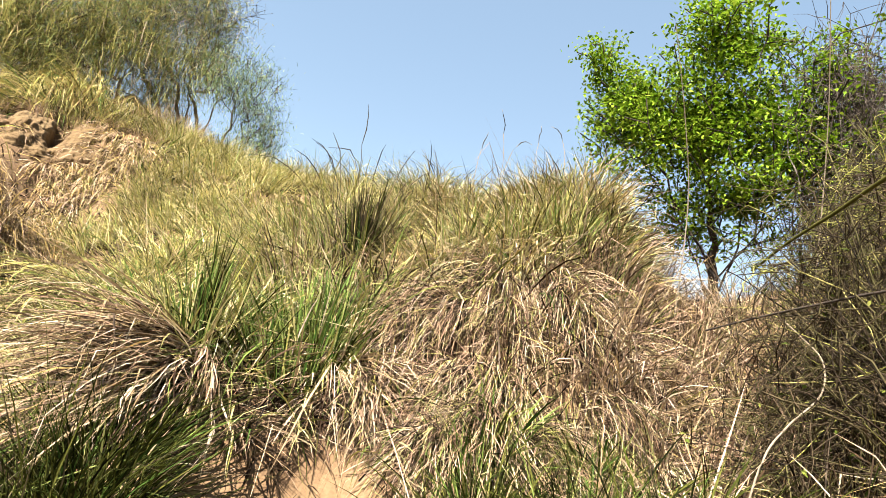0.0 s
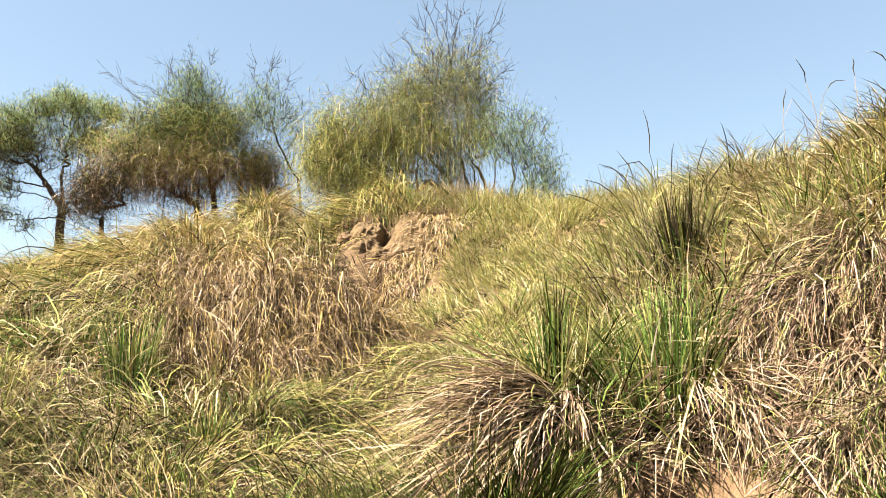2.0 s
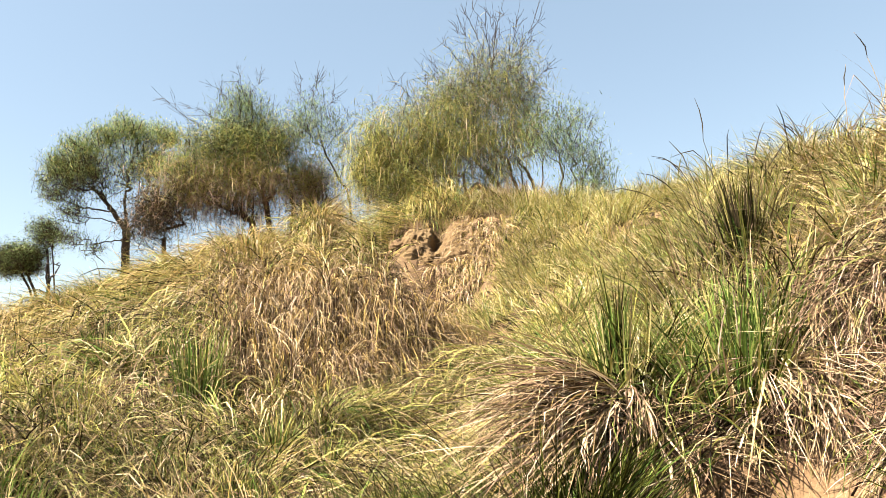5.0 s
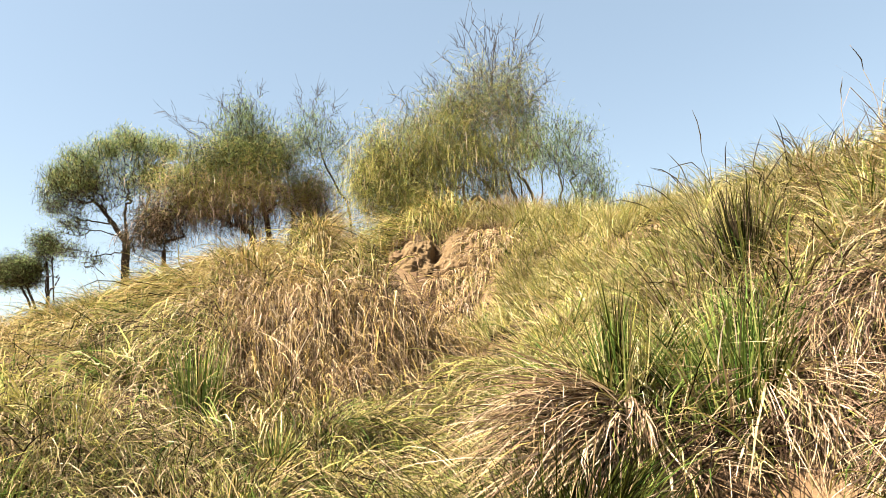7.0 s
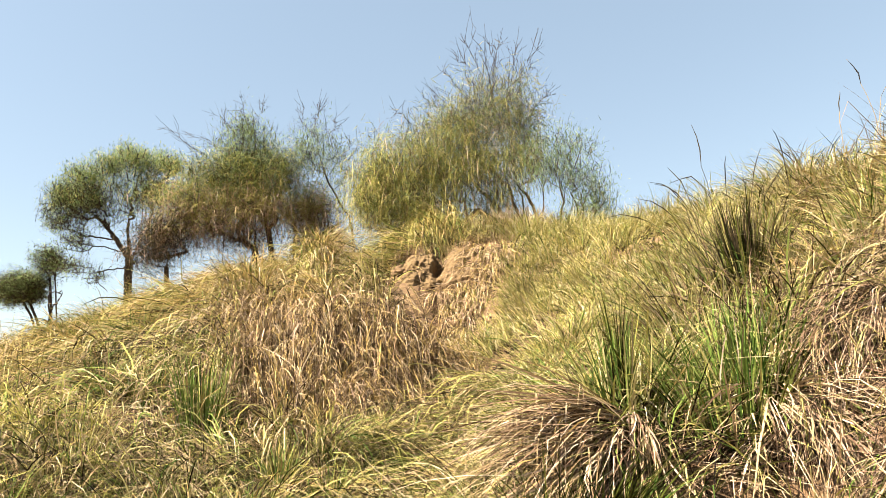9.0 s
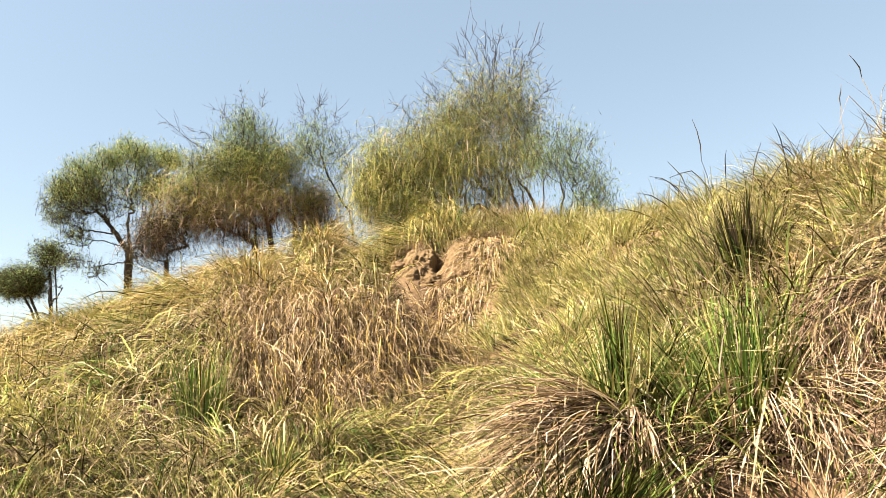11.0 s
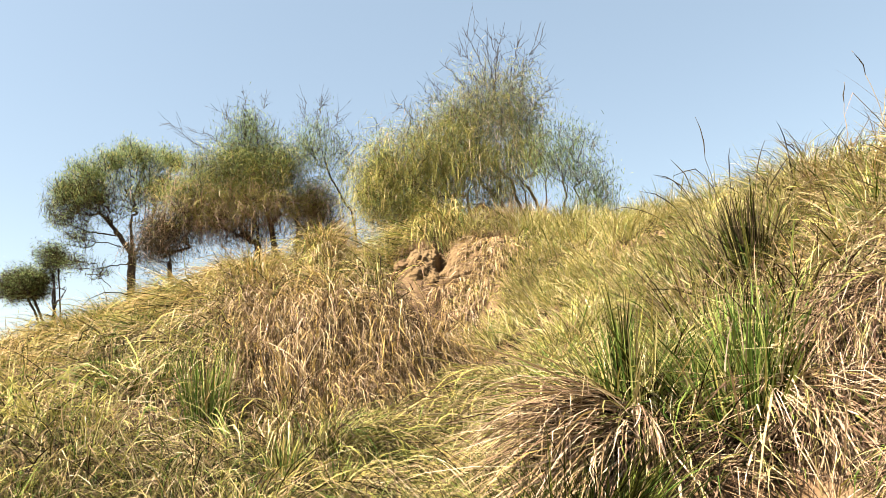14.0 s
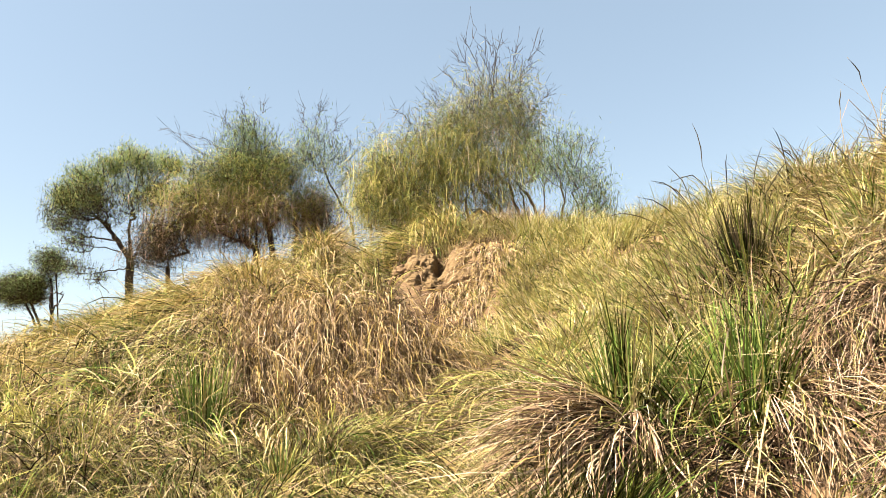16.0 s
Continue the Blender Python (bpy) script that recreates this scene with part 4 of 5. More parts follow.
# the big leaning tree on the brow
zb = hz(2.0, 13.2)
make_tree("leaning_tree", "olive green weeping tree with several leaning trunks on the bank's brow",
          [[V3(2.14, 13.0, zb - 0.1), V3(2.05, 13.0, 5.1), V3(1.82, 13.0, 5.58), V3(1.57, 13.0, 5.97), V3(1.42, 13.0, 6.7), V3(1.2, 13.0, 7.36)],
           [V3(1.75, 13.0, zb - 0.1), V3(1.66, 13.0, 5.15), V3(1.52, 13.0, 5.66), V3(1.2, 13.1, 6.1), V3(0.5, 13.0, 6.6)],
           [V3(1.85, 13.2, zb - 0.1), V3(1.8, 13.2, 5.5), V3(1.72, 13.2, 6.2), V3(1.65, 13.0, 7.5)],
           [V3(1.45, 13.2, zb - 0.1), V3(1.38, 13.2, 5.15), V3(1.08, 13.2, 5.55), V3(0.6, 13.1, 5.95), V3(-0.6, 13.1, 6.3)]],
          [(V3(-0.75, 13.1, 6.15), V3(1.05, 1.0, 0.9), 5), (V3(-1.25, 13.0, 5.85), V3(0.55, 0.7, 0.75), 1.9), (V3(0.1, 12.9, 6.45), V3(0.95, 0.9, 0.85), 4), (V3(-0.5, 12.8, 5.3), V3(1.0, 0.6, 0.5), 2.4),
           (V3(0.4, 12.8, 5.6), V3(0.6, 0.6, 0.6), 1.6), (V3(-1.35, 13.0, 5.35), V3(0.4, 0.5, 0.5), 0.8), (V3(1.0, 13.0, 7.15), V3(0.85, 0.8, 0.75), 2.2), (V3(1.6, 12.9, 7.4), V3(0.75, 0.7, 0.6), 1.6), (V3(1.25, 12.7, 5.95), V3(0.5, 0.4, 0.45), 0.9), (V3(1.9, 12.9, 6.1), V3(0.4, 0.4, 0.5), 0.5),
           (V3(1.9, 13.0, 6.75), V3(0.5, 0.6, 0.75), 1.5), (V3(0.9, 13.1, 6.4), V3(0.7, 0.6, 0.6), 1.3), (V3(0.3, 13.0, 7.2), V3(0.6, 0.6, 0.45), 0.9), (V3(-0.5, 12.8, 4.9), V3(1.1, 0.5, 0.45), 2.4), (V3(-1.6, 13.1, 5.5), V3(0.35, 0.5, 0.7), 0.9), (V3(1.2, 13.1, 5.35), V3(0.55, 0.5, 0.5), 1.1), (V3(1.0, 13.0, 7.9), V3(0.5, 0.5, 0.45), 0.3), (V3(1.65, 12.9, 8.0), V3(0.5, 0.5, 0.45), 0.3)],
          860, 0.085, BARK_TAN,
          [("olive_foliage", OLIVE, 15000, 0.2, 0.009, 0.1, 0.7, 0.22, 0, 6.9), ("upper_foliage", OLIVE, 3300, 0.2, 0.009, 0.1, 0.7, 0.25, 6.7, 8.4), ("weeping_foliage", OLIVE, 6500, 0.5, 0.0085, -1.1, 0.3, 0.22, 0, 6.6), ("dry_foliage", STRAW, 2000, 0.5, 0.008, -0.9, 0.5, 0.25, 0, 8), ("green_foliage", SAGE, 20000, 0.13, 0.0095, 0.7, 0.9, 0.17, 0, 9),
           ("sparse_foliage", OLIVE, 2600, 0.22, 0.008, 0.6, 0.6, 0.25, 7.0, 9), ("dark_foliage", TWIGDARK, 2500, 0.4, 0.009, 0.1, 1.2, 0.2, 0, 5.9), ("fine_twig", TWIGDARK, 2800, 0.4, 0.007, 0.8, 0.3, 0.2, 5.8, 9), ("crown_twig", TWIGDARK, 900, 0.35, 0.006, 1.0, 0.3, 0.25, 7.3, 9)], jitter=0.06,
          wisps=[(V3(1.3, 12.9, 7.6), V3(0.95, 12.6, 9.35)), (V3(1.5, 12.9, 7.6), V3(2.35, 12.6, 8.75)), (V3(1.2, 12.9, 7.4), V3(1.3, 12.6, 8.8)), (V3(0.9, 12.9, 7.2), V3(0.25, 12.7, 8.3)), (V3(1.6, 12.9, 7.4), V3(1.85, 12.6, 8.7)), (V3(0.4, 13.0, 7.0), V3(-0.2, 12.8, 7.8)), (V3(-0.4, 13.0, 6.8), V3(-0.8, 12.9, 7.5)), (V3(1.9, 12.9, 7.0), V3(2.5, 12.7, 7.7)), (V3(1.3, 12.9, 7.5), V3(1.55, 12.6, 9.0)), (V3(1.1, 12.9, 7.3), V3(0.6, 12.7, 8.6)), (V3(1.0, 12.9, 7.4), V3(0.75, 12.6, 8.9)), (V3(0.7, 12.9, 7.2), V3(0.0, 12.7, 7.9)), (V3(1.8, 12.9, 7.3), V3(2.15, 12.7, 8.3))])
# sparse bush beside it
zb2 = hz(2.7, 12.2)
make_tree("bush", "sparse grey green bush beside the leaning tree",
          [[V3(2.15, 12.3, zb2 - 0.1), V3(2.1, 12.3, 5.0), V3(2.15, 12.2, 5.6)], [V3(2.3, 12.2, zb2 - 0.1), V3(2.5, 12.2, 5.1), V3(2.7, 12.2, 5.7)], [V3(2.6, 12.2, zb2 - 0.1), V3(2.85, 12.2, 4.9), V3(3.1, 12.2, 5.4)]],
          [(V3(2.65, 12.1, 5.85), V3(0.65, 0.5, 0.8), 3), (V3(2.1, 12.1, 5.8), V3(0.4, 0.4, 0.7), 1.2), (V3(3.0, 12.0, 5.1), V3(0.5, 0.5, 0.55), 1.6), (V3(2.9, 11.9, 4.7), V3(0.6, 0.4, 0.25), 1)], 240, 0.032, BARK,
          [("green_foliage", SAGE, 7000, 0.11, 0.009, 0.8, 0.9, 0.16, 0, 9), ("fine_twig", TWIGDARK, 900, 0.3, 0.008, 0.8, 0.3, 0.12, 0, 9)], jitter=0.03, pull=0.5)
# the spreading tree in the middle
zb3 = hz(-4.1, 14.9)
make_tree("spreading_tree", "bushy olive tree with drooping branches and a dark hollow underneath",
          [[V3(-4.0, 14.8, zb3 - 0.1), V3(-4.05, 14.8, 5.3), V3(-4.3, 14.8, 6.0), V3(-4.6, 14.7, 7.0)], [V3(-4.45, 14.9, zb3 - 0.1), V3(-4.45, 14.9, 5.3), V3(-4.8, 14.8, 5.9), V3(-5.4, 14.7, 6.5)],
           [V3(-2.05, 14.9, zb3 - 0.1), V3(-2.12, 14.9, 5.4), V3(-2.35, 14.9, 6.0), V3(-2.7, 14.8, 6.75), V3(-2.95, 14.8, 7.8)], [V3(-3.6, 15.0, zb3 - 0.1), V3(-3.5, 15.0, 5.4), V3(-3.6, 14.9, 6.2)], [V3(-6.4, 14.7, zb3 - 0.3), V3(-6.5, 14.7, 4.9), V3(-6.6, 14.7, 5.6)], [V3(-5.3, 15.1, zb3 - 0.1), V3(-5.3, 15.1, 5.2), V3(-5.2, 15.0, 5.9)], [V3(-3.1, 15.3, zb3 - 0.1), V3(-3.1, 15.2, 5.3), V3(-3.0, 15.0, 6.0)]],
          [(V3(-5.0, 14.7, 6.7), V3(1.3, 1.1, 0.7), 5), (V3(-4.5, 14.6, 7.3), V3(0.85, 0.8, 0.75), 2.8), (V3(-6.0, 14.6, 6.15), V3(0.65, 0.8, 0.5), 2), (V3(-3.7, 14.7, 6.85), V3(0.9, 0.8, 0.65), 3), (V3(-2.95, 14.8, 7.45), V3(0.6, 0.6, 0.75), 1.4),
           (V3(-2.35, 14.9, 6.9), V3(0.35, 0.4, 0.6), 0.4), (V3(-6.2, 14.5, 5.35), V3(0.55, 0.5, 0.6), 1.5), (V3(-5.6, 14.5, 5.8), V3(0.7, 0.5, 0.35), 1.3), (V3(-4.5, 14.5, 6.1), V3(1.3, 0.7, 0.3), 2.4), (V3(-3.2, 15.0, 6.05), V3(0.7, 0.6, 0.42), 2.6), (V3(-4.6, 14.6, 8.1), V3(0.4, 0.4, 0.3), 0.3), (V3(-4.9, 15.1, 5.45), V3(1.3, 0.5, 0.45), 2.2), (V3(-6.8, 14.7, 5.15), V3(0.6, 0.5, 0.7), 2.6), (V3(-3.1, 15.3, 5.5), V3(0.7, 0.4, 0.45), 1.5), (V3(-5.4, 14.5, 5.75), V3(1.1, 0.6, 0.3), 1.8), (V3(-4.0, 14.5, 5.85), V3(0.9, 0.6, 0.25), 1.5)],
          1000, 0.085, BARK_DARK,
          # dead_foliage: dark twigs added low down, painting the deep shade under the crown
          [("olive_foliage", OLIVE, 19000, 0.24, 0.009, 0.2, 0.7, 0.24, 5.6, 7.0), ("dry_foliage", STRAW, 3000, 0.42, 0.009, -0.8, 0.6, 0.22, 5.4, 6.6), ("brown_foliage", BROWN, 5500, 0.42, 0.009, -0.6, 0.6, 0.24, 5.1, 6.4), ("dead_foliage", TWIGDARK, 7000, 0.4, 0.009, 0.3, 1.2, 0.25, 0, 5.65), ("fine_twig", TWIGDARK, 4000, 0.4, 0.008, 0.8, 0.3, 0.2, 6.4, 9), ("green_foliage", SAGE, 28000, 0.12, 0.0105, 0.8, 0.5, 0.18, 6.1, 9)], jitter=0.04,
          wisps=[(V3(-5.2, 14.6, 7.2), V3(-6.5, 14.5, 8.1)), (V3(-5.0, 14.6, 7.2), V3(-5.9, 14.5, 7.9)), (V3(-4.5, 14.6, 7.8), V3(-4.75, 14.4, 8.8)), (V3(-4.4, 14.6, 7.7), V3(-4.2, 14.5, 8.6)), (V3(-2.95, 14.8, 7.8), V3(-3.2, 14.6, 8.5)), (V3(-2.9, 14.8, 7.7), V3(-2.4, 14.6, 8.2)), (V3(-4.7, 14.6, 7.6), V3(-5.2, 14.5, 8.3)), (V3(-2.7, 14.8, 7.2), V3(-2.1, 14.7, 7.6)), (V3(-3.0, 14.8, 7.8), V3(-2.8, 14.6, 8.5))])
# the round-headed tree further off
zb4 = hz(-10.8, 20.8)
make_tree("round_tree", "grey green round-headed thorn tree with a single dark trunk",
          [[V3(-10.45, 20.8, zb4 - 0.2), V3(-10.43, 20.8, 5.6), V3(-10.42, 20.8, 6.3)],
           [V3(-10.42, 20.8, 6.3), V3(-10.97, 20.7, 7.13), V3(-11.29, 20.6, 7.74), V3(-12.1, 20.6, 8.75)], [V3(-10.97, 20.7, 7.13), V3(-11.7, 20.6, 7.9), V3(-12.7, 20.5, 8.4)],
           [V3(-10.42, 20.8, 6.3), V3(-10.5, 20.7, 7.5), V3(-10.46, 20.7, 8.2), V3(-10.9, 20.6, 9.5)], [V3(-10.4, 20.8, 6.25), V3(-10.15, 20.7, 6.6), V3(-10.02, 20.7, 7.6), V3(-10.1, 20.6, 9.5)],
           [V3(-10.15, 20.7, 6.6), V3(-9.75, 20.7, 7.6), V3(-9.55, 20.7, 8.4), V3(-9.0, 20.6, 9.4)], [V3(-10.43, 20.8, 6.0), V3(-11.0, 20.6, 5.9), V3(-11.74, 20.5, 5.81), V3(-12.7, 20.5, 6.0)],
           [V3(-10.85, 20.7, 6.95), V3(-11.5, 20.6, 7.05), V3(-12.1, 20.5, 7.2), V3(-12.9, 20.5, 7.7)], [V3(-10.6, 20.8, 6.5), V3(-11.3, 20.5, 6.7), V3(-12.2, 20.4, 6.75)], [V3(-11.3, 20.6, 5.88), V3(-11.3, 20.5, 5.55), V3(-10.95, 20.5, 5.15)],
           [V3(-10.42, 20.8, 6.2), V3(-9.9, 20.7, 6.6), V3(-9.4, 20.6, 6.9)]],
          [(V3(-12.45, 20.5, 8.55), V3(0.75, 0.9, 0.5), 2.4), (V3(-11.9, 20.5, 9.1), V3(0.75, 0.9, 0.5), 2.2), (V3(-11.15, 20.5, 9.45), V3(0.55, 0.8, 0.45), 1.6), (V3(-10.2, 20.5, 9.7), V3(0.75, 0.9, 0.5), 2.4), (V3(-9.15, 20.5, 9.4), V3(0.6, 0.8, 0.42), 1.8),
           (V3(-9.9, 20.5, 9.0), V3(0.7, 0.8, 0.5), 1.2), (V3(-10.9, 20.5, 8.7), V3(0.6, 0.8, 0.4), 0.9), (V3(-11.7, 20.5, 8.3), V3(0.8, 0.9, 0.45), 1.6), (V3(-9.4, 20.5, 8.5), V3(0.5, 0.7, 0.55), 0.8), (V3(-12.6, 20.4, 7.5), V3(0.55, 0.6, 0.45), 0.7),
           (V3(-12.0, 20.4, 6.9), V3(0.8, 0.6, 0.45), 0.7), (V3(-12.1, 20.4, 6.0), V3(0.7, 0.5, 0.25), 0.5), (V3(-9.5, 20.4, 7.1), V3(0.55, 0.5, 0.5), 0.5), (V3(-11.3, 20.4, 5.6), V3(0.45, 0.4, 0.3), 0.3), (V3(-10.4, 20.5, 8.0), V3(0.7, 0.7, 0.5), 0.6), (V3(-9.8, 20.4, 6.0), V3(0.45, 0.4, 0.35), 0.3), (V3(-12.1, 20.5, 7.85), V3(0.85, 0.8, 0.5), 1.6), (V3(-11.2, 20.5, 7.8), V3(0.6, 0.7, 0.5), 0.7), (V3(-12.9, 20.5, 7.9), V3(0.4, 0.6, 0.6), 0.7), (V3(-9.9, 20.5, 8.2), V3(0.7, 0.7, 0.6), 0.9)],
          1500, 0.13, BARK_DARK, [("green_foliage", SAGE, 24000, 0.12, 0.0145, 0.9, 0.4, 0.13, 8.2, 12), ("yellow_foliage", OLIVE, 6500, 0.12, 0.014, 0.9, 0.4, 0.13, 8.0, 12), ("low_foliage", SAGE, 8000, 0.12, 0.014, 0.3, 0.5, 0.15, 5.5, 8.25), ("fine_twig", TWIGDARK, 5500, 0.35, 0.012, 0.9, 0.3, 0.15, 5.5, 8.6)], shell=0.25, jitter=0.05, pull=0.35, thinnest=0.011)
for lab, bx, by, tx, cz, cr, nt, nf in (("small sparse grey green thorn tree far off on the plateau", -18.8, 30.2, -19.0, 8.5, V3(0.75, 0.7, 0.85), 130, 3000), ("small dark dome-headed thorn tree far off on the plateau", -19.4, 30.0, -20.1, 7.15, V3(1.3, 1.0, 0.8), 300, 14000)):
    zz = hz(bx, by)
    make_tree("thorn_tree", lab, [[V3(bx, by, zz - 0.2), V3(bx + 0.1, by, zz + 1.2), V3(tx, by, cz - 0.4)], [V3(bx + 0.35, by, zz - 0.2), V3(bx + 0.4, by, zz + 1.0), V3(tx + 0.3, by, cz - 0.5)]],
              [(V3(tx, by, cz), cr, 1)], nt, 0.06, BARK_DARK, [("green_foliage", SAGE, nf, 0.17, 0.022, 0.3, 0.7, 0.22, 0, 12), ("dark_foliage", TWIGDARK, nf, 0.2, 0.022, 0.3, 0.7, 0.2, 0, 12)], pull=0.5, thinnest=0.014)
zz = hz(-18.4, 29.6)
make_tree("dead_tree", "bare forked dead stem far off on the plateau", [[V3(-18.45, 29.6, zz - 0.2), V3(-18.4, 29.6, 5.9), V3(-18.15, 29.6, 6.3), V3(-17.9, 29.6, 6.8)], [V3(-18.42, 29.6, 5.85), V3(-18.55, 29.6, 6.4), V3(-18.5, 29.6, 7.1)]],
          [(V3(-18.2, 29.6, 6.9), V3(0.4, 0.3, 0.3), 1)], 9, 0.08, BARK_DARK, [], thinnest=0.02)
# the bright leafy tree behind the saddle
zb5 = hz(5.8, 3.9)
make_tree("leafy_tree", "bright green leafy young tree behind the dry saddle",
          [[V3(5.8, 3.9, zb5 - 0.1), V3(5.7, 3.95, zb5 + 0.7), V3(5.5, 3.95, zb5 + 1.5), V3(5.3, 3.9, zb5 + 2.4)], [V3(5.75, 3.95, zb5 + 0.4), V3(5.3, 4.2, zb5 + 1.1), V3(4.9, 4.4, zb5 + 1.8)],
           [V3(5.75, 3.9, zb5 + 0.3), V3(6.0, 3.5, zb5 + 1.0), V3(6.0, 3.2, zb5 + 1.8)], [V3(5.78, 3.92, zb5 + 0.1), V3(5.45, 4.1, zb5 + 0.7), V3(5.1, 4.3, zb5 + 1.2)], [V3(5.78, 3.88, zb5 + 0.1), V3(5.85, 3.75, zb5 + 0.9), V3(5.7, 3.6, zb5 + 1.9)]],
          [(V3(5.4, 3.95, 4.55), V3(0.95, 1.0, 0.85), 6), (V3(5.75, 3.8, 3.8), V3(0.8, 0.9, 0.5), 1.3), (V3(4.85, 4.5, 4.5), V3(0.6, 0.6, 0.85), 2), (V3(5.15, 3.7, 5.4), V3(0.75, 0.8, 0.4), 1.6), (V3(5.6, 3.1, 4.2), V3(0.7, 0.7, 0.8), 2), (V3(5.6, 4.2, 3.45), V3(0.6, 0.6, 0.35), 0.6), (V3(4.55, 4.75, 5.2), V3(0.35, 0.35, 0.3), 0.3), (V3(5.9, 3.0, 5.0), V3(0.7, 0.7, 0.5), 1.0), (V3(4.75, 4.8, 4.85), V3(0.3, 0.35, 0.6), 0.5)],
          1200, 0.05, BARK_DARK, [], leafsets=[("bright_foliage", BRIGHT, 34000, 0.056, 0.065)], shell=0.15)


# ---------------------------------------------------------------- thorn brush on the saddle
def brush(name, label, roots, blobs, n, mats, r0, kids=6, reach=0.16, leafy=0):
    """A tangle: arching stems from the roots to points of the blobs, each with side twigs."""
    base = V3(*roots[0])
    t = thing(name, base, label, "shrub")
    for pname, mat, share in mats:
        b, fine = Buf(), Buf()
        ends = in_blobs(blobs, int(n * share), 0.1)
        for e in ends:
            s = V3(*roots[rng.integers(0, len(roots))]) + rng.normal(0, 0.15, 3)
            mid = s + (e - s) * rng.uniform(0.35, 0.65) + rng.normal(0, 0.22, 3)
            c = curve([s, mid, e], 6, 0.015)
            tube(b, c - base, np.linspace(r0, r0 * 0.3, len(c)) * rng.uniform(0.6, 1.3), 4)
            for k in range(kids):
                p = c[rng.integers(4, len(c))]
                q = p + rng.normal(0, reach, 3)
                cc = curve([p, (p + q) / 2 + rng.normal(0, 0.03, 3), q], 2, 0.006)
                tube(fine, cc - base, np.linspace(r0 * 0.45, r0 * 0.15, len(cc)), 3)
        tagged(part(pname + "_stem", b, mat, t), kind="stuff")
        tagged(part(pname + "_twig", fine, mat, t), kind="stuff")
        if leafy:
            lb = Buf()
            at = np.concatenate(fine.v)
            leaves(lb, at[rng.integers(0, len(at), int(leafy * share))] + rng.normal(0, 0.02, (int(leafy * share), 3)), 0.032)
            tagged(part("green_foliage", lb, BUSHLEAF, t), kind="stuff")
    return t


brush("thorn_bush", "tangle of dark thorny twigs hanging over dry grass", [(3.2, 0.9, hz(3.2, 0.9)), (3.5, 1.3, hz(3.5, 1.3)), (3.0, 0.5, hz(3.0, 0.5)), (3.9, 1.6, hz(3.9, 1.6))],
      [(V3(2.85, 1.35, 2.2), V3(0.5, 0.45, 0.5), 3), (V3(2.65, 1.15, 1.75), V3(0.4, 0.35, 0.4), 2), (V3(3.3, 1.4, 2.7), V3(0.6, 0.5, 0.5), 2), (V3(2.75, 1.2, 1.4), V3(0.45, 0.4, 0.4), 2), (V3(3.1, 1.0, 1.9), V3(0.5, 0.4, 0.6), 2), (V3(2.6, 1.4, 1.3), V3(0.4, 0.35, 0.3), 1.5)], 520,
      [("dark", TWIGDARK, 0.94), ("olive", OLIVE, 0.06)], 0.0058, 8, 0.17, 600)
brush("thorn_bush", "yellow green tangle of thin twigs beside the leafy tree", [(5.0, 2.4, hz(5.0, 2.4)), (4.6, 2.1, hz(4.6, 2.1)), (5.3, 2.0, hz(5.3, 2.0))],
      [(V3(5.0, 2.05, 3.4), V3(0.6, 0.55, 0.6), 3), (V3(5.2, 1.9, 3.9), V3(0.5, 0.5, 0.5), 1.2)], 240, [("dark", TWIGDARK, 0.6), ("olive", OLIVE, 0.4)], 0.0048, 9, 0.18, 6000)
brush("dry_shrub", "grey leafless shrub of fine dry twigs", [(6.3, 2.9, hz(6.3, 2.9)), (6.6, 3.2, hz(6.6, 3.2)), (6.0, 2.6, hz(6.0, 2.6))],
      [(V3(6.0, 2.9, 5.1), V3(0.9, 0.9, 0.6), 3), (V3(5.7, 2.6, 4.7), V3(0.7, 0.8, 0.6), 2)], 240, [("grey", TWIGGREY, 1.0)], 0.008, 12, 0.22)


def stem(name, label, pts, r, mat, category="vine"):
    t = thing(name, pts[0], label, category)
    b = Buf()
    c = curve([V3(*p) for p in pts], 8, 0.0)
    tube(b, c - V3(*pts[0]), np.linspace(r, r * 0.55, len(c)), 8)
    part("stem", b, mat, t, smooth=True)


stem("vine", "pale bare vine stem winding up through the thorns", [(2.2, 1.3, hz(2.2, 1.3) - 0.02), (2.28, 1.27, 1.46), (2.4, 1.26, 1.61), (2.53, 1.22, 1.75), (2.6, 1.26, 1.88), (2.65, 1.37, 1.97), (2.75, 1.5, 2.05)], 0.0042, VINE)
stem("thorn_branch", "bare yellow green thorn branch slanting over the saddle", [(2.75, 0.55, hz(2.75, 0.55) - 0.02), (2.6, 0.72, 2.2), (2.4, 0.85, 2.6), (2.52, 1.07, 2.55), (2.67, 1.3, 2.49), (2.8, 1.54, 2.42), (2.93, 1.78, 2.32)], 0.011, OLIVE, "branch")
stem("thorn_branch", "bare dark thorn branch reaching over the saddle", [(2.65, 0.5, hz(2.65, 0.5) - 0.02), (2.45, 0.65, 1.85), (2.35, 0.78, 2.12), (2.46, 1.01, 2.12), (2.57, 1.28, 2.09), (2.65, 1.56, 2.04), (2.72, 1.84, 1.98)], 0.0075, BARK_DARK, "branch")
stem("dry_stalk", "long pale dry stalk standing over the saddle", [(3.6, 2.68, hz(3.6, 2.68) - 0.02), (3.55, 2.66, 2.9), (3.33, 2.6, 3.4), (3.0, 2.53, 3.96)], 0.0045, VINE, "stalk")
stem("dry_stalk", "pale dry stalk standing among thorny twigs", [(3.95, 2.0, hz(3.95, 2.0) - 0.02), (3.9, 1.98, 2.9), (3.7, 1.9, 3.5), (3.42, 1.81, 4.05)], 0.0045, VINE, "stalk")


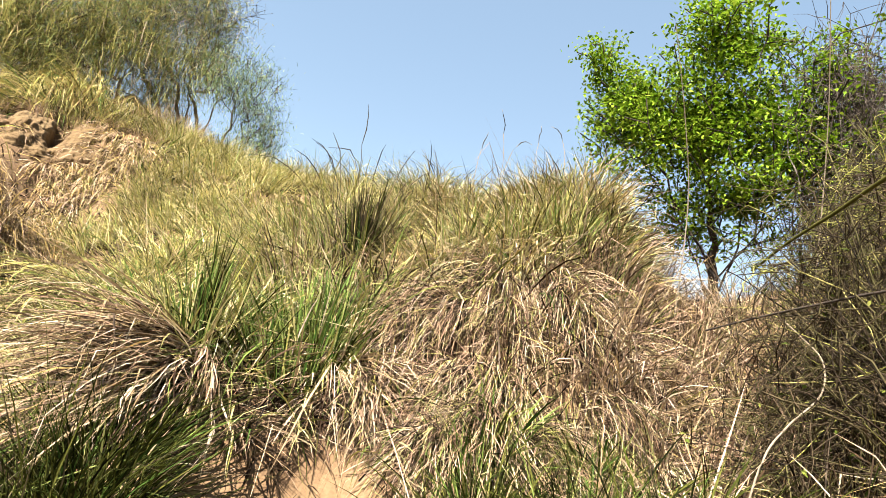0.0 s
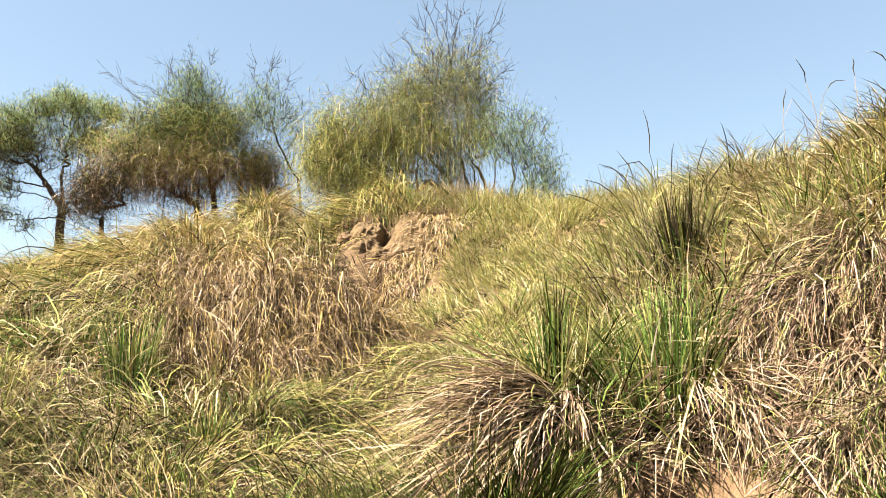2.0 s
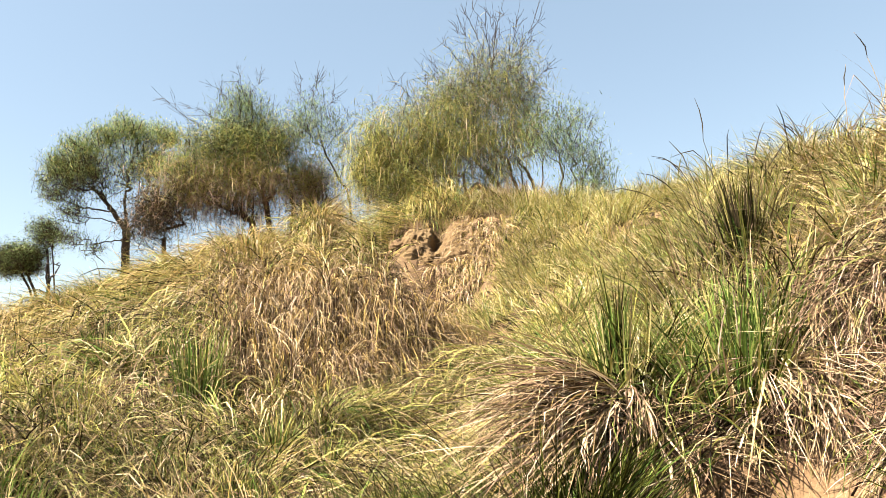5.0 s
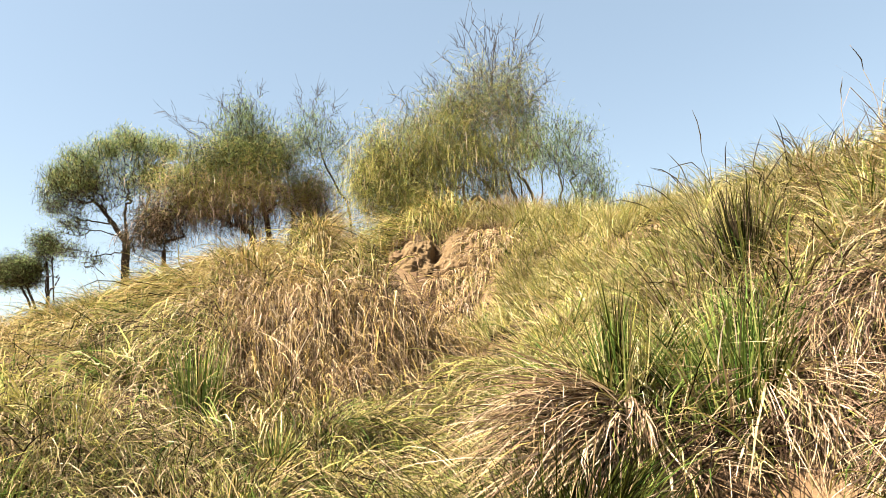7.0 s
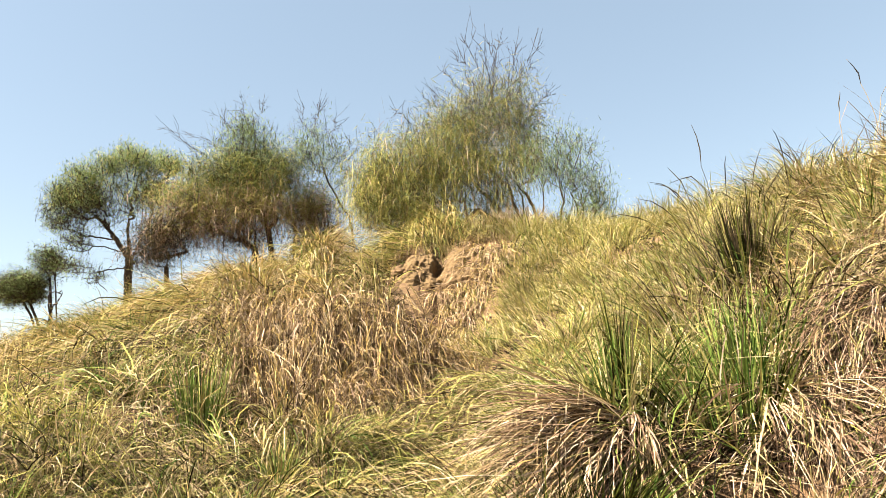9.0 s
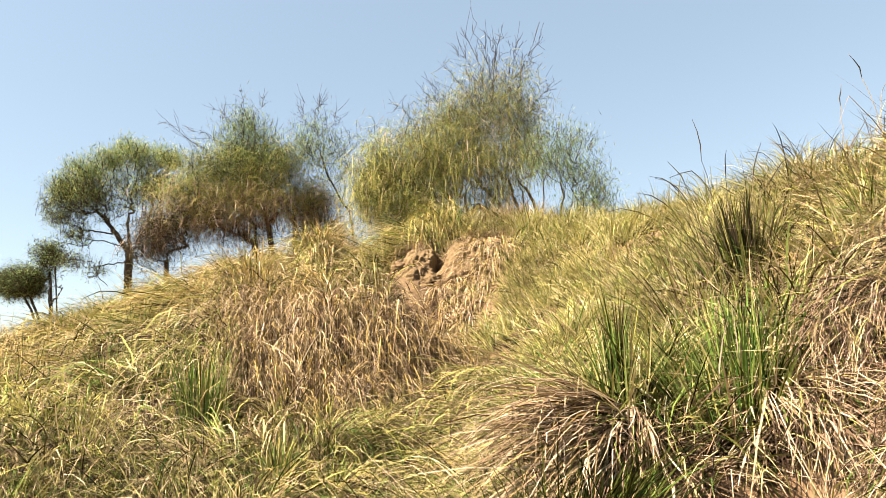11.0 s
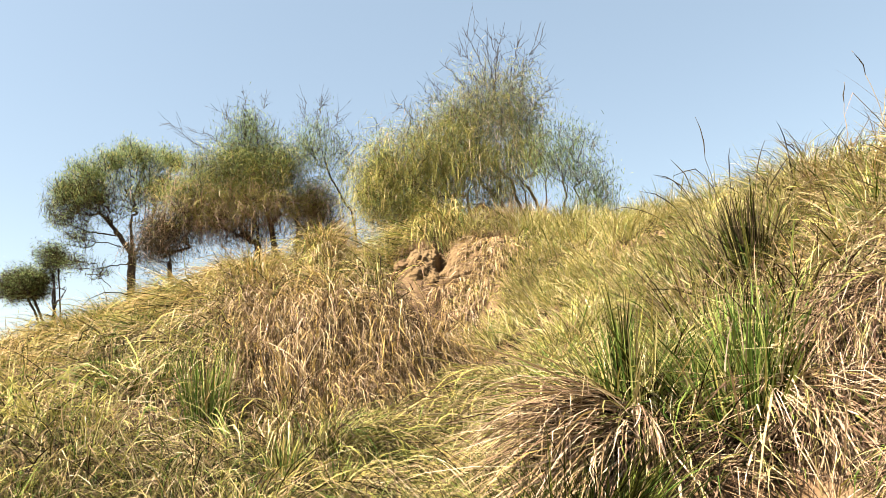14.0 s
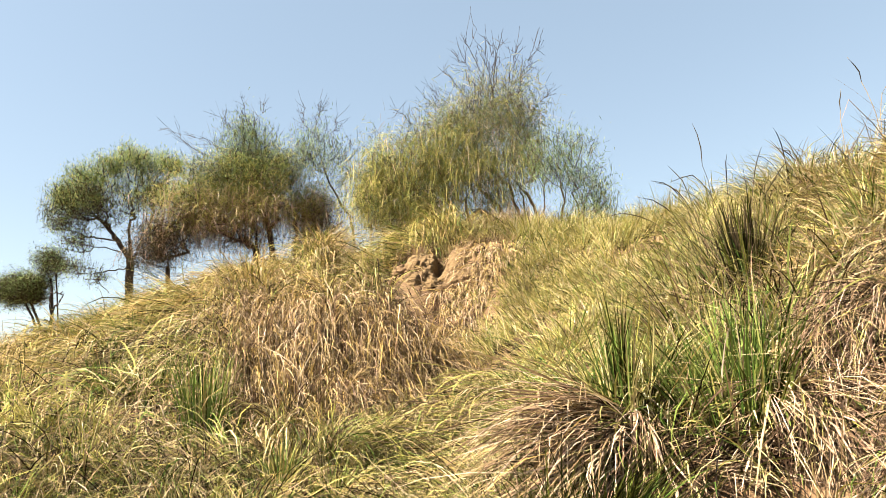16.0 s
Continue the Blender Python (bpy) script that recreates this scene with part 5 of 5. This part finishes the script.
# ---------------------------------------------------------------- broken earth on the face of the bank
def clod(x, y, size, squash, lift, seed):
    """A crumbling lump of earth half sunk in the bank."""
    bm = bmesh.new()
    bmesh.ops.create_icosphere(bm, subdivisions=4, radius=1)
    for v in bm.verts:
        p = v.co * 1.3 + Vector((seed * 7.3, seed * 3.1, seed))
        k = 1 + 0.34 * noise.noise(p) + 0.2 * noise.noise(p * 2.7) + 0.1 * noise.noise(p * 6.5) + 0.05 * noise.noise(p * 14)
        v.co = Vector((v.co.x * k * size[0], v.co.y * k * size[1], v.co.z * k * size[2] * squash))
    me = bpy.data.meshes.new("earth_clod")
    bm.to_mesh(me)
    bm.free()
    me.materials.append(SOIL)
    me.polygons.foreach_set("use_smooth", np.ones(len(me.polygons), bool))
    ob = new("earth_clod", me)
    ob.location = (x, y, hz(x, y) + lift)
    tagged(ob, "crumbling lump of tan earth on the bank's face", "earth", "lumps of broken earth")


for i, (cx, cy, w, h, lift) in enumerate(((-0.3, 9.42, 0.14, 0.1, 0.02), (0.8, 9.35, 0.22, 0.14, 0.0), (0.5, 9.05, 0.16, 0.11, 0.0), (-4.75, 7.15, 0.25, 0.14, 0.0), (-4.5, 7.0, 0.18, 0.1, 0.02), (-4.95, 7.3, 0.2, 0.12, 0.02),
                                         (0.05, 7.6, 0.14, 0.08, 0.0), (0.1, 8.4, 0.2, 0.12, 0.0), (1.05, 9.1, 0.16, 0.1, 0.0), (-0.62, 9.3, 0.16, 0.12, 0.0))):
    clod(cx, cy, (w * 0.85, w * 0.7, h * 0.8), 1.0, lift - 0.02, i + 1)


def broken_face():
    """The bare face below the lip: ledges and crumbs of earth with a dark crevice running into it."""
    nx, ny = 150, 110
    X, Y = np.meshgrid(np.linspace(-0.75, 1.15, nx), np.linspace(8.75, 9.72, ny), indexing="ij")
    kx, ky, sx, sy, a = FACE_HOLLOW
    Z = ground_h(X, Y) - a * np.exp(-((X - kx) / sx) ** 2 - ((Y - ky) / sy) ** 2)
    u, w = np.linspace(-1, 1, nx)[:, None], np.linspace(-1, 1, ny)[None, :]
    rim = np.clip((1 - np.abs(u)) * 3.5, 0, 1) * np.clip((1 - np.abs(w)) * 3.0, 0, 1)
    lumps = 0.08 * (vnoise(X * 4.2, Z * 5) - 0.4) + 0.06 * (vnoise(X * 10 + 5, Z * 11) - 0.5) + 0.045 * (vnoise(X * 24, Z * 26) - 0.5) + 0.03 * (vnoise(X * 50, Z * 50) - 0.5)
    ledge = 0.05 * np.abs(np.sin(Z * 7.5 + 2.2 * vnoise(X * 2.2, Z * 2)))
    out = -0.09 + rim * (0.10 + lumps + ledge)
    for cx, cz, wx, wz, depth, slant in ((0.0, 3.52, 0.065, 0.27, 0.6, 0.16), (-0.14, 3.68, 0.09, 0.06, 0.35, 0.0), (-0.02, 3.02, 0.06, 0.05, 0.12, 0.0), (0.62, 3.42, 0.09, 0.05, 0.13, 0.0)):
        du = (X - cx - slant * (Z - cz) - 0.05 * (vnoise(Z * 14, X * 0 + 3) - 0.5)) / wx
        out -= depth / (1 + (du * du + ((Z - cz) / wz) ** 2) ** 3)
    buf = Buf()
    V = np.stack([X, Y - 0.86 * out, Z + 0.5 * out], -1).reshape(-1, 3)
    i, j = np.meshgrid(np.arange(nx - 1), np.arange(ny - 1), indexing="ij")
    k = i * ny + j
    buf.add(V, np.stack([k, k + ny, k + ny + 1, k + 1], -1))
    tagged(part("broken_earth_face", buf, OCHRE, None, smooth=True), "bare crumbling tan earth face with a dark crevice", "earth")


broken_face()
for cx, cy in ((-0.45, 9.2), (0.35, 9.5), (0.5, 9.55), (0.4, 9.25), (0.45, 9.35), (0.3, 9.1), (0.35, 9.55), (0.65, 9.25), (0.9, 9.4), (0.5, 8.9), (-0.2, 8.95), (0.15, 8.85), (0.75, 9.0), (0.3, 8.7), (0.55, 8.65), (0.1, 8.55), (0.4, 8.45), (0.7, 8.75), (-0.05, 8.75), (0.25, 8.3), (0.0, 8.3), (0.9, 9.0)):
    tussock(cx, cy, [(STRAW, "dry_foliage", 70, 0.42), (BROWN, "dead_foliage", 50, 0.4), (YELLOW, "yellow_foliage", 45, 0.4)],
            "wisps of dry stems hanging down the broken face", spread=0.14, el=0.3, droop=1.6, fall=1.5, width=0.008, group="wisps on the broken face", dome=0.12, stray=0.3, hook=0.2)


# ---------------------------------------------------------------- seed stalks against the sky
def seed_stalk(x, y, height, lx, ly, bend):
    t = thing("seed_stalk", (x, y, hz(x, y)), "tall dry grass stalk with a dark seed head", "stalk", "seed stalks on the crest")
    k = np.linspace(0, 1, 12)[:, None]
    p = np.array([[lx, ly, 0]]) * (0.35 * k + bend * k ** 4) + np.array([[0, 0, height]]) * (k - 0.35 * bend * k ** 5)
    p += rng.normal(0, 0.004, p.shape)
    p[0] = (0, 0, -0.02)
    a, b = Buf(), Buf()
    tube(a, p, np.linspace(0.003, 0.0015, 12), 4)
    part("stem", a, SEED if x < 2 else STRAW, t)
    tube(b, p[8:], np.array([0.0018, 0.004, 0.003, 0.0008]), 5)
    part("seed_head", b, SEED, t, "dark narrow seed head")


for sx, sy, sh, lx, ly, bend in ((1.78, 4.15, 1.25, -0.35, 0.0, 0.6), (1.9, 4.05, 1.35, -0.25, 0.1, 0.9), (1.95, 4.2, 1.2, 0.1, 0.0, 0.3), (1.85, 4.1, 1.45, -0.15, 0.0, 0.2), (1.7, 4.2, 1.1, -0.5, 0.1, 0.8), (2.2, 4.3, 1.1, 0.2, 0.0, 0.3),
                                 (2.6, 4.2, 1.15, -0.3, 0.0, 0.5), (2.9, 4.3, 1.2, 0.1, 0.0, 0.3), (3.0, 4.0, 1.3, -0.2, 0.1, 0.2), (3.1, 4.2, 1.25, 0.25, 0.0, 0.7), (3.2, 3.9, 1.1, 0.0, 0.0, 0.3), (3.3, 3.6, 1.0, -0.2, 0.1, 0.5),
                                 (2.4, 4.7, 1.0, -0.3, 0.0, 0.6), (1.92, 4.1, 1.1, 0.9, 0.0, 0.2), (1.95, 4.12, 1.0, 1.2, 0.0, 0.3), (1.97, 4.15, 1.15, 0.6, 0.0, 0.1), (1.94, 4.05, 0.9, 1.5, 0.1, 0.2), (1.8, 4.1, 1.15, -0.4, 0.0, 0.5), (1.76, 4.12, 1.05, -0.5, 0.0, 0.5), (1.82, 4.2, 1.25, -0.3, 0.0, 0.4), (3.3, 3.3, 0.9, 0.15, 0.0, 0.4), (2.75, 4.6, 1.1, -0.1, 0.0, 0.9), (3.4, 3.2, 0.95, -0.25, 0.1, 0.3)):
    seed_stalk(sx, sy, sh * (0.95 if sx < 2 else 0.72), lx, ly, bend)

# --- bushy lumps that break the outline of the crest, and dark green blades that paint the shade at the foot of the bank
for cx, cy, size in ((-5.3, 9.9, 1.25), (-4.85, 9.95, 1.4), (-5.75, 10.1, 1.0), (-4.75, 9.0, 1.0), (-5.2, 9.2, 0.9), (-3.2, 9.6, 1.1), (-1.95, 9.6, 0.9), (-6.3, 10.6, 1.0)):
    tussock(cx, cy, [(LIME, "lime_foliage", 420, 0.62), (GREEN, "green_foliage", 200, 0.62), (YELLOW, "yellow_foliage", 60, 0.62), (SHADE_THATCH, "rotten_foliage", 60, 0.4)],
            "bushy lime green grass tussock standing on the crest", size=size, spread=0.3, el=1.35, droop=1.3, fall=0.3, width=0.0075, group="lime tussocks on the crest", dome=0.25, hook=0.5, stray=0.4, fan=0.6)
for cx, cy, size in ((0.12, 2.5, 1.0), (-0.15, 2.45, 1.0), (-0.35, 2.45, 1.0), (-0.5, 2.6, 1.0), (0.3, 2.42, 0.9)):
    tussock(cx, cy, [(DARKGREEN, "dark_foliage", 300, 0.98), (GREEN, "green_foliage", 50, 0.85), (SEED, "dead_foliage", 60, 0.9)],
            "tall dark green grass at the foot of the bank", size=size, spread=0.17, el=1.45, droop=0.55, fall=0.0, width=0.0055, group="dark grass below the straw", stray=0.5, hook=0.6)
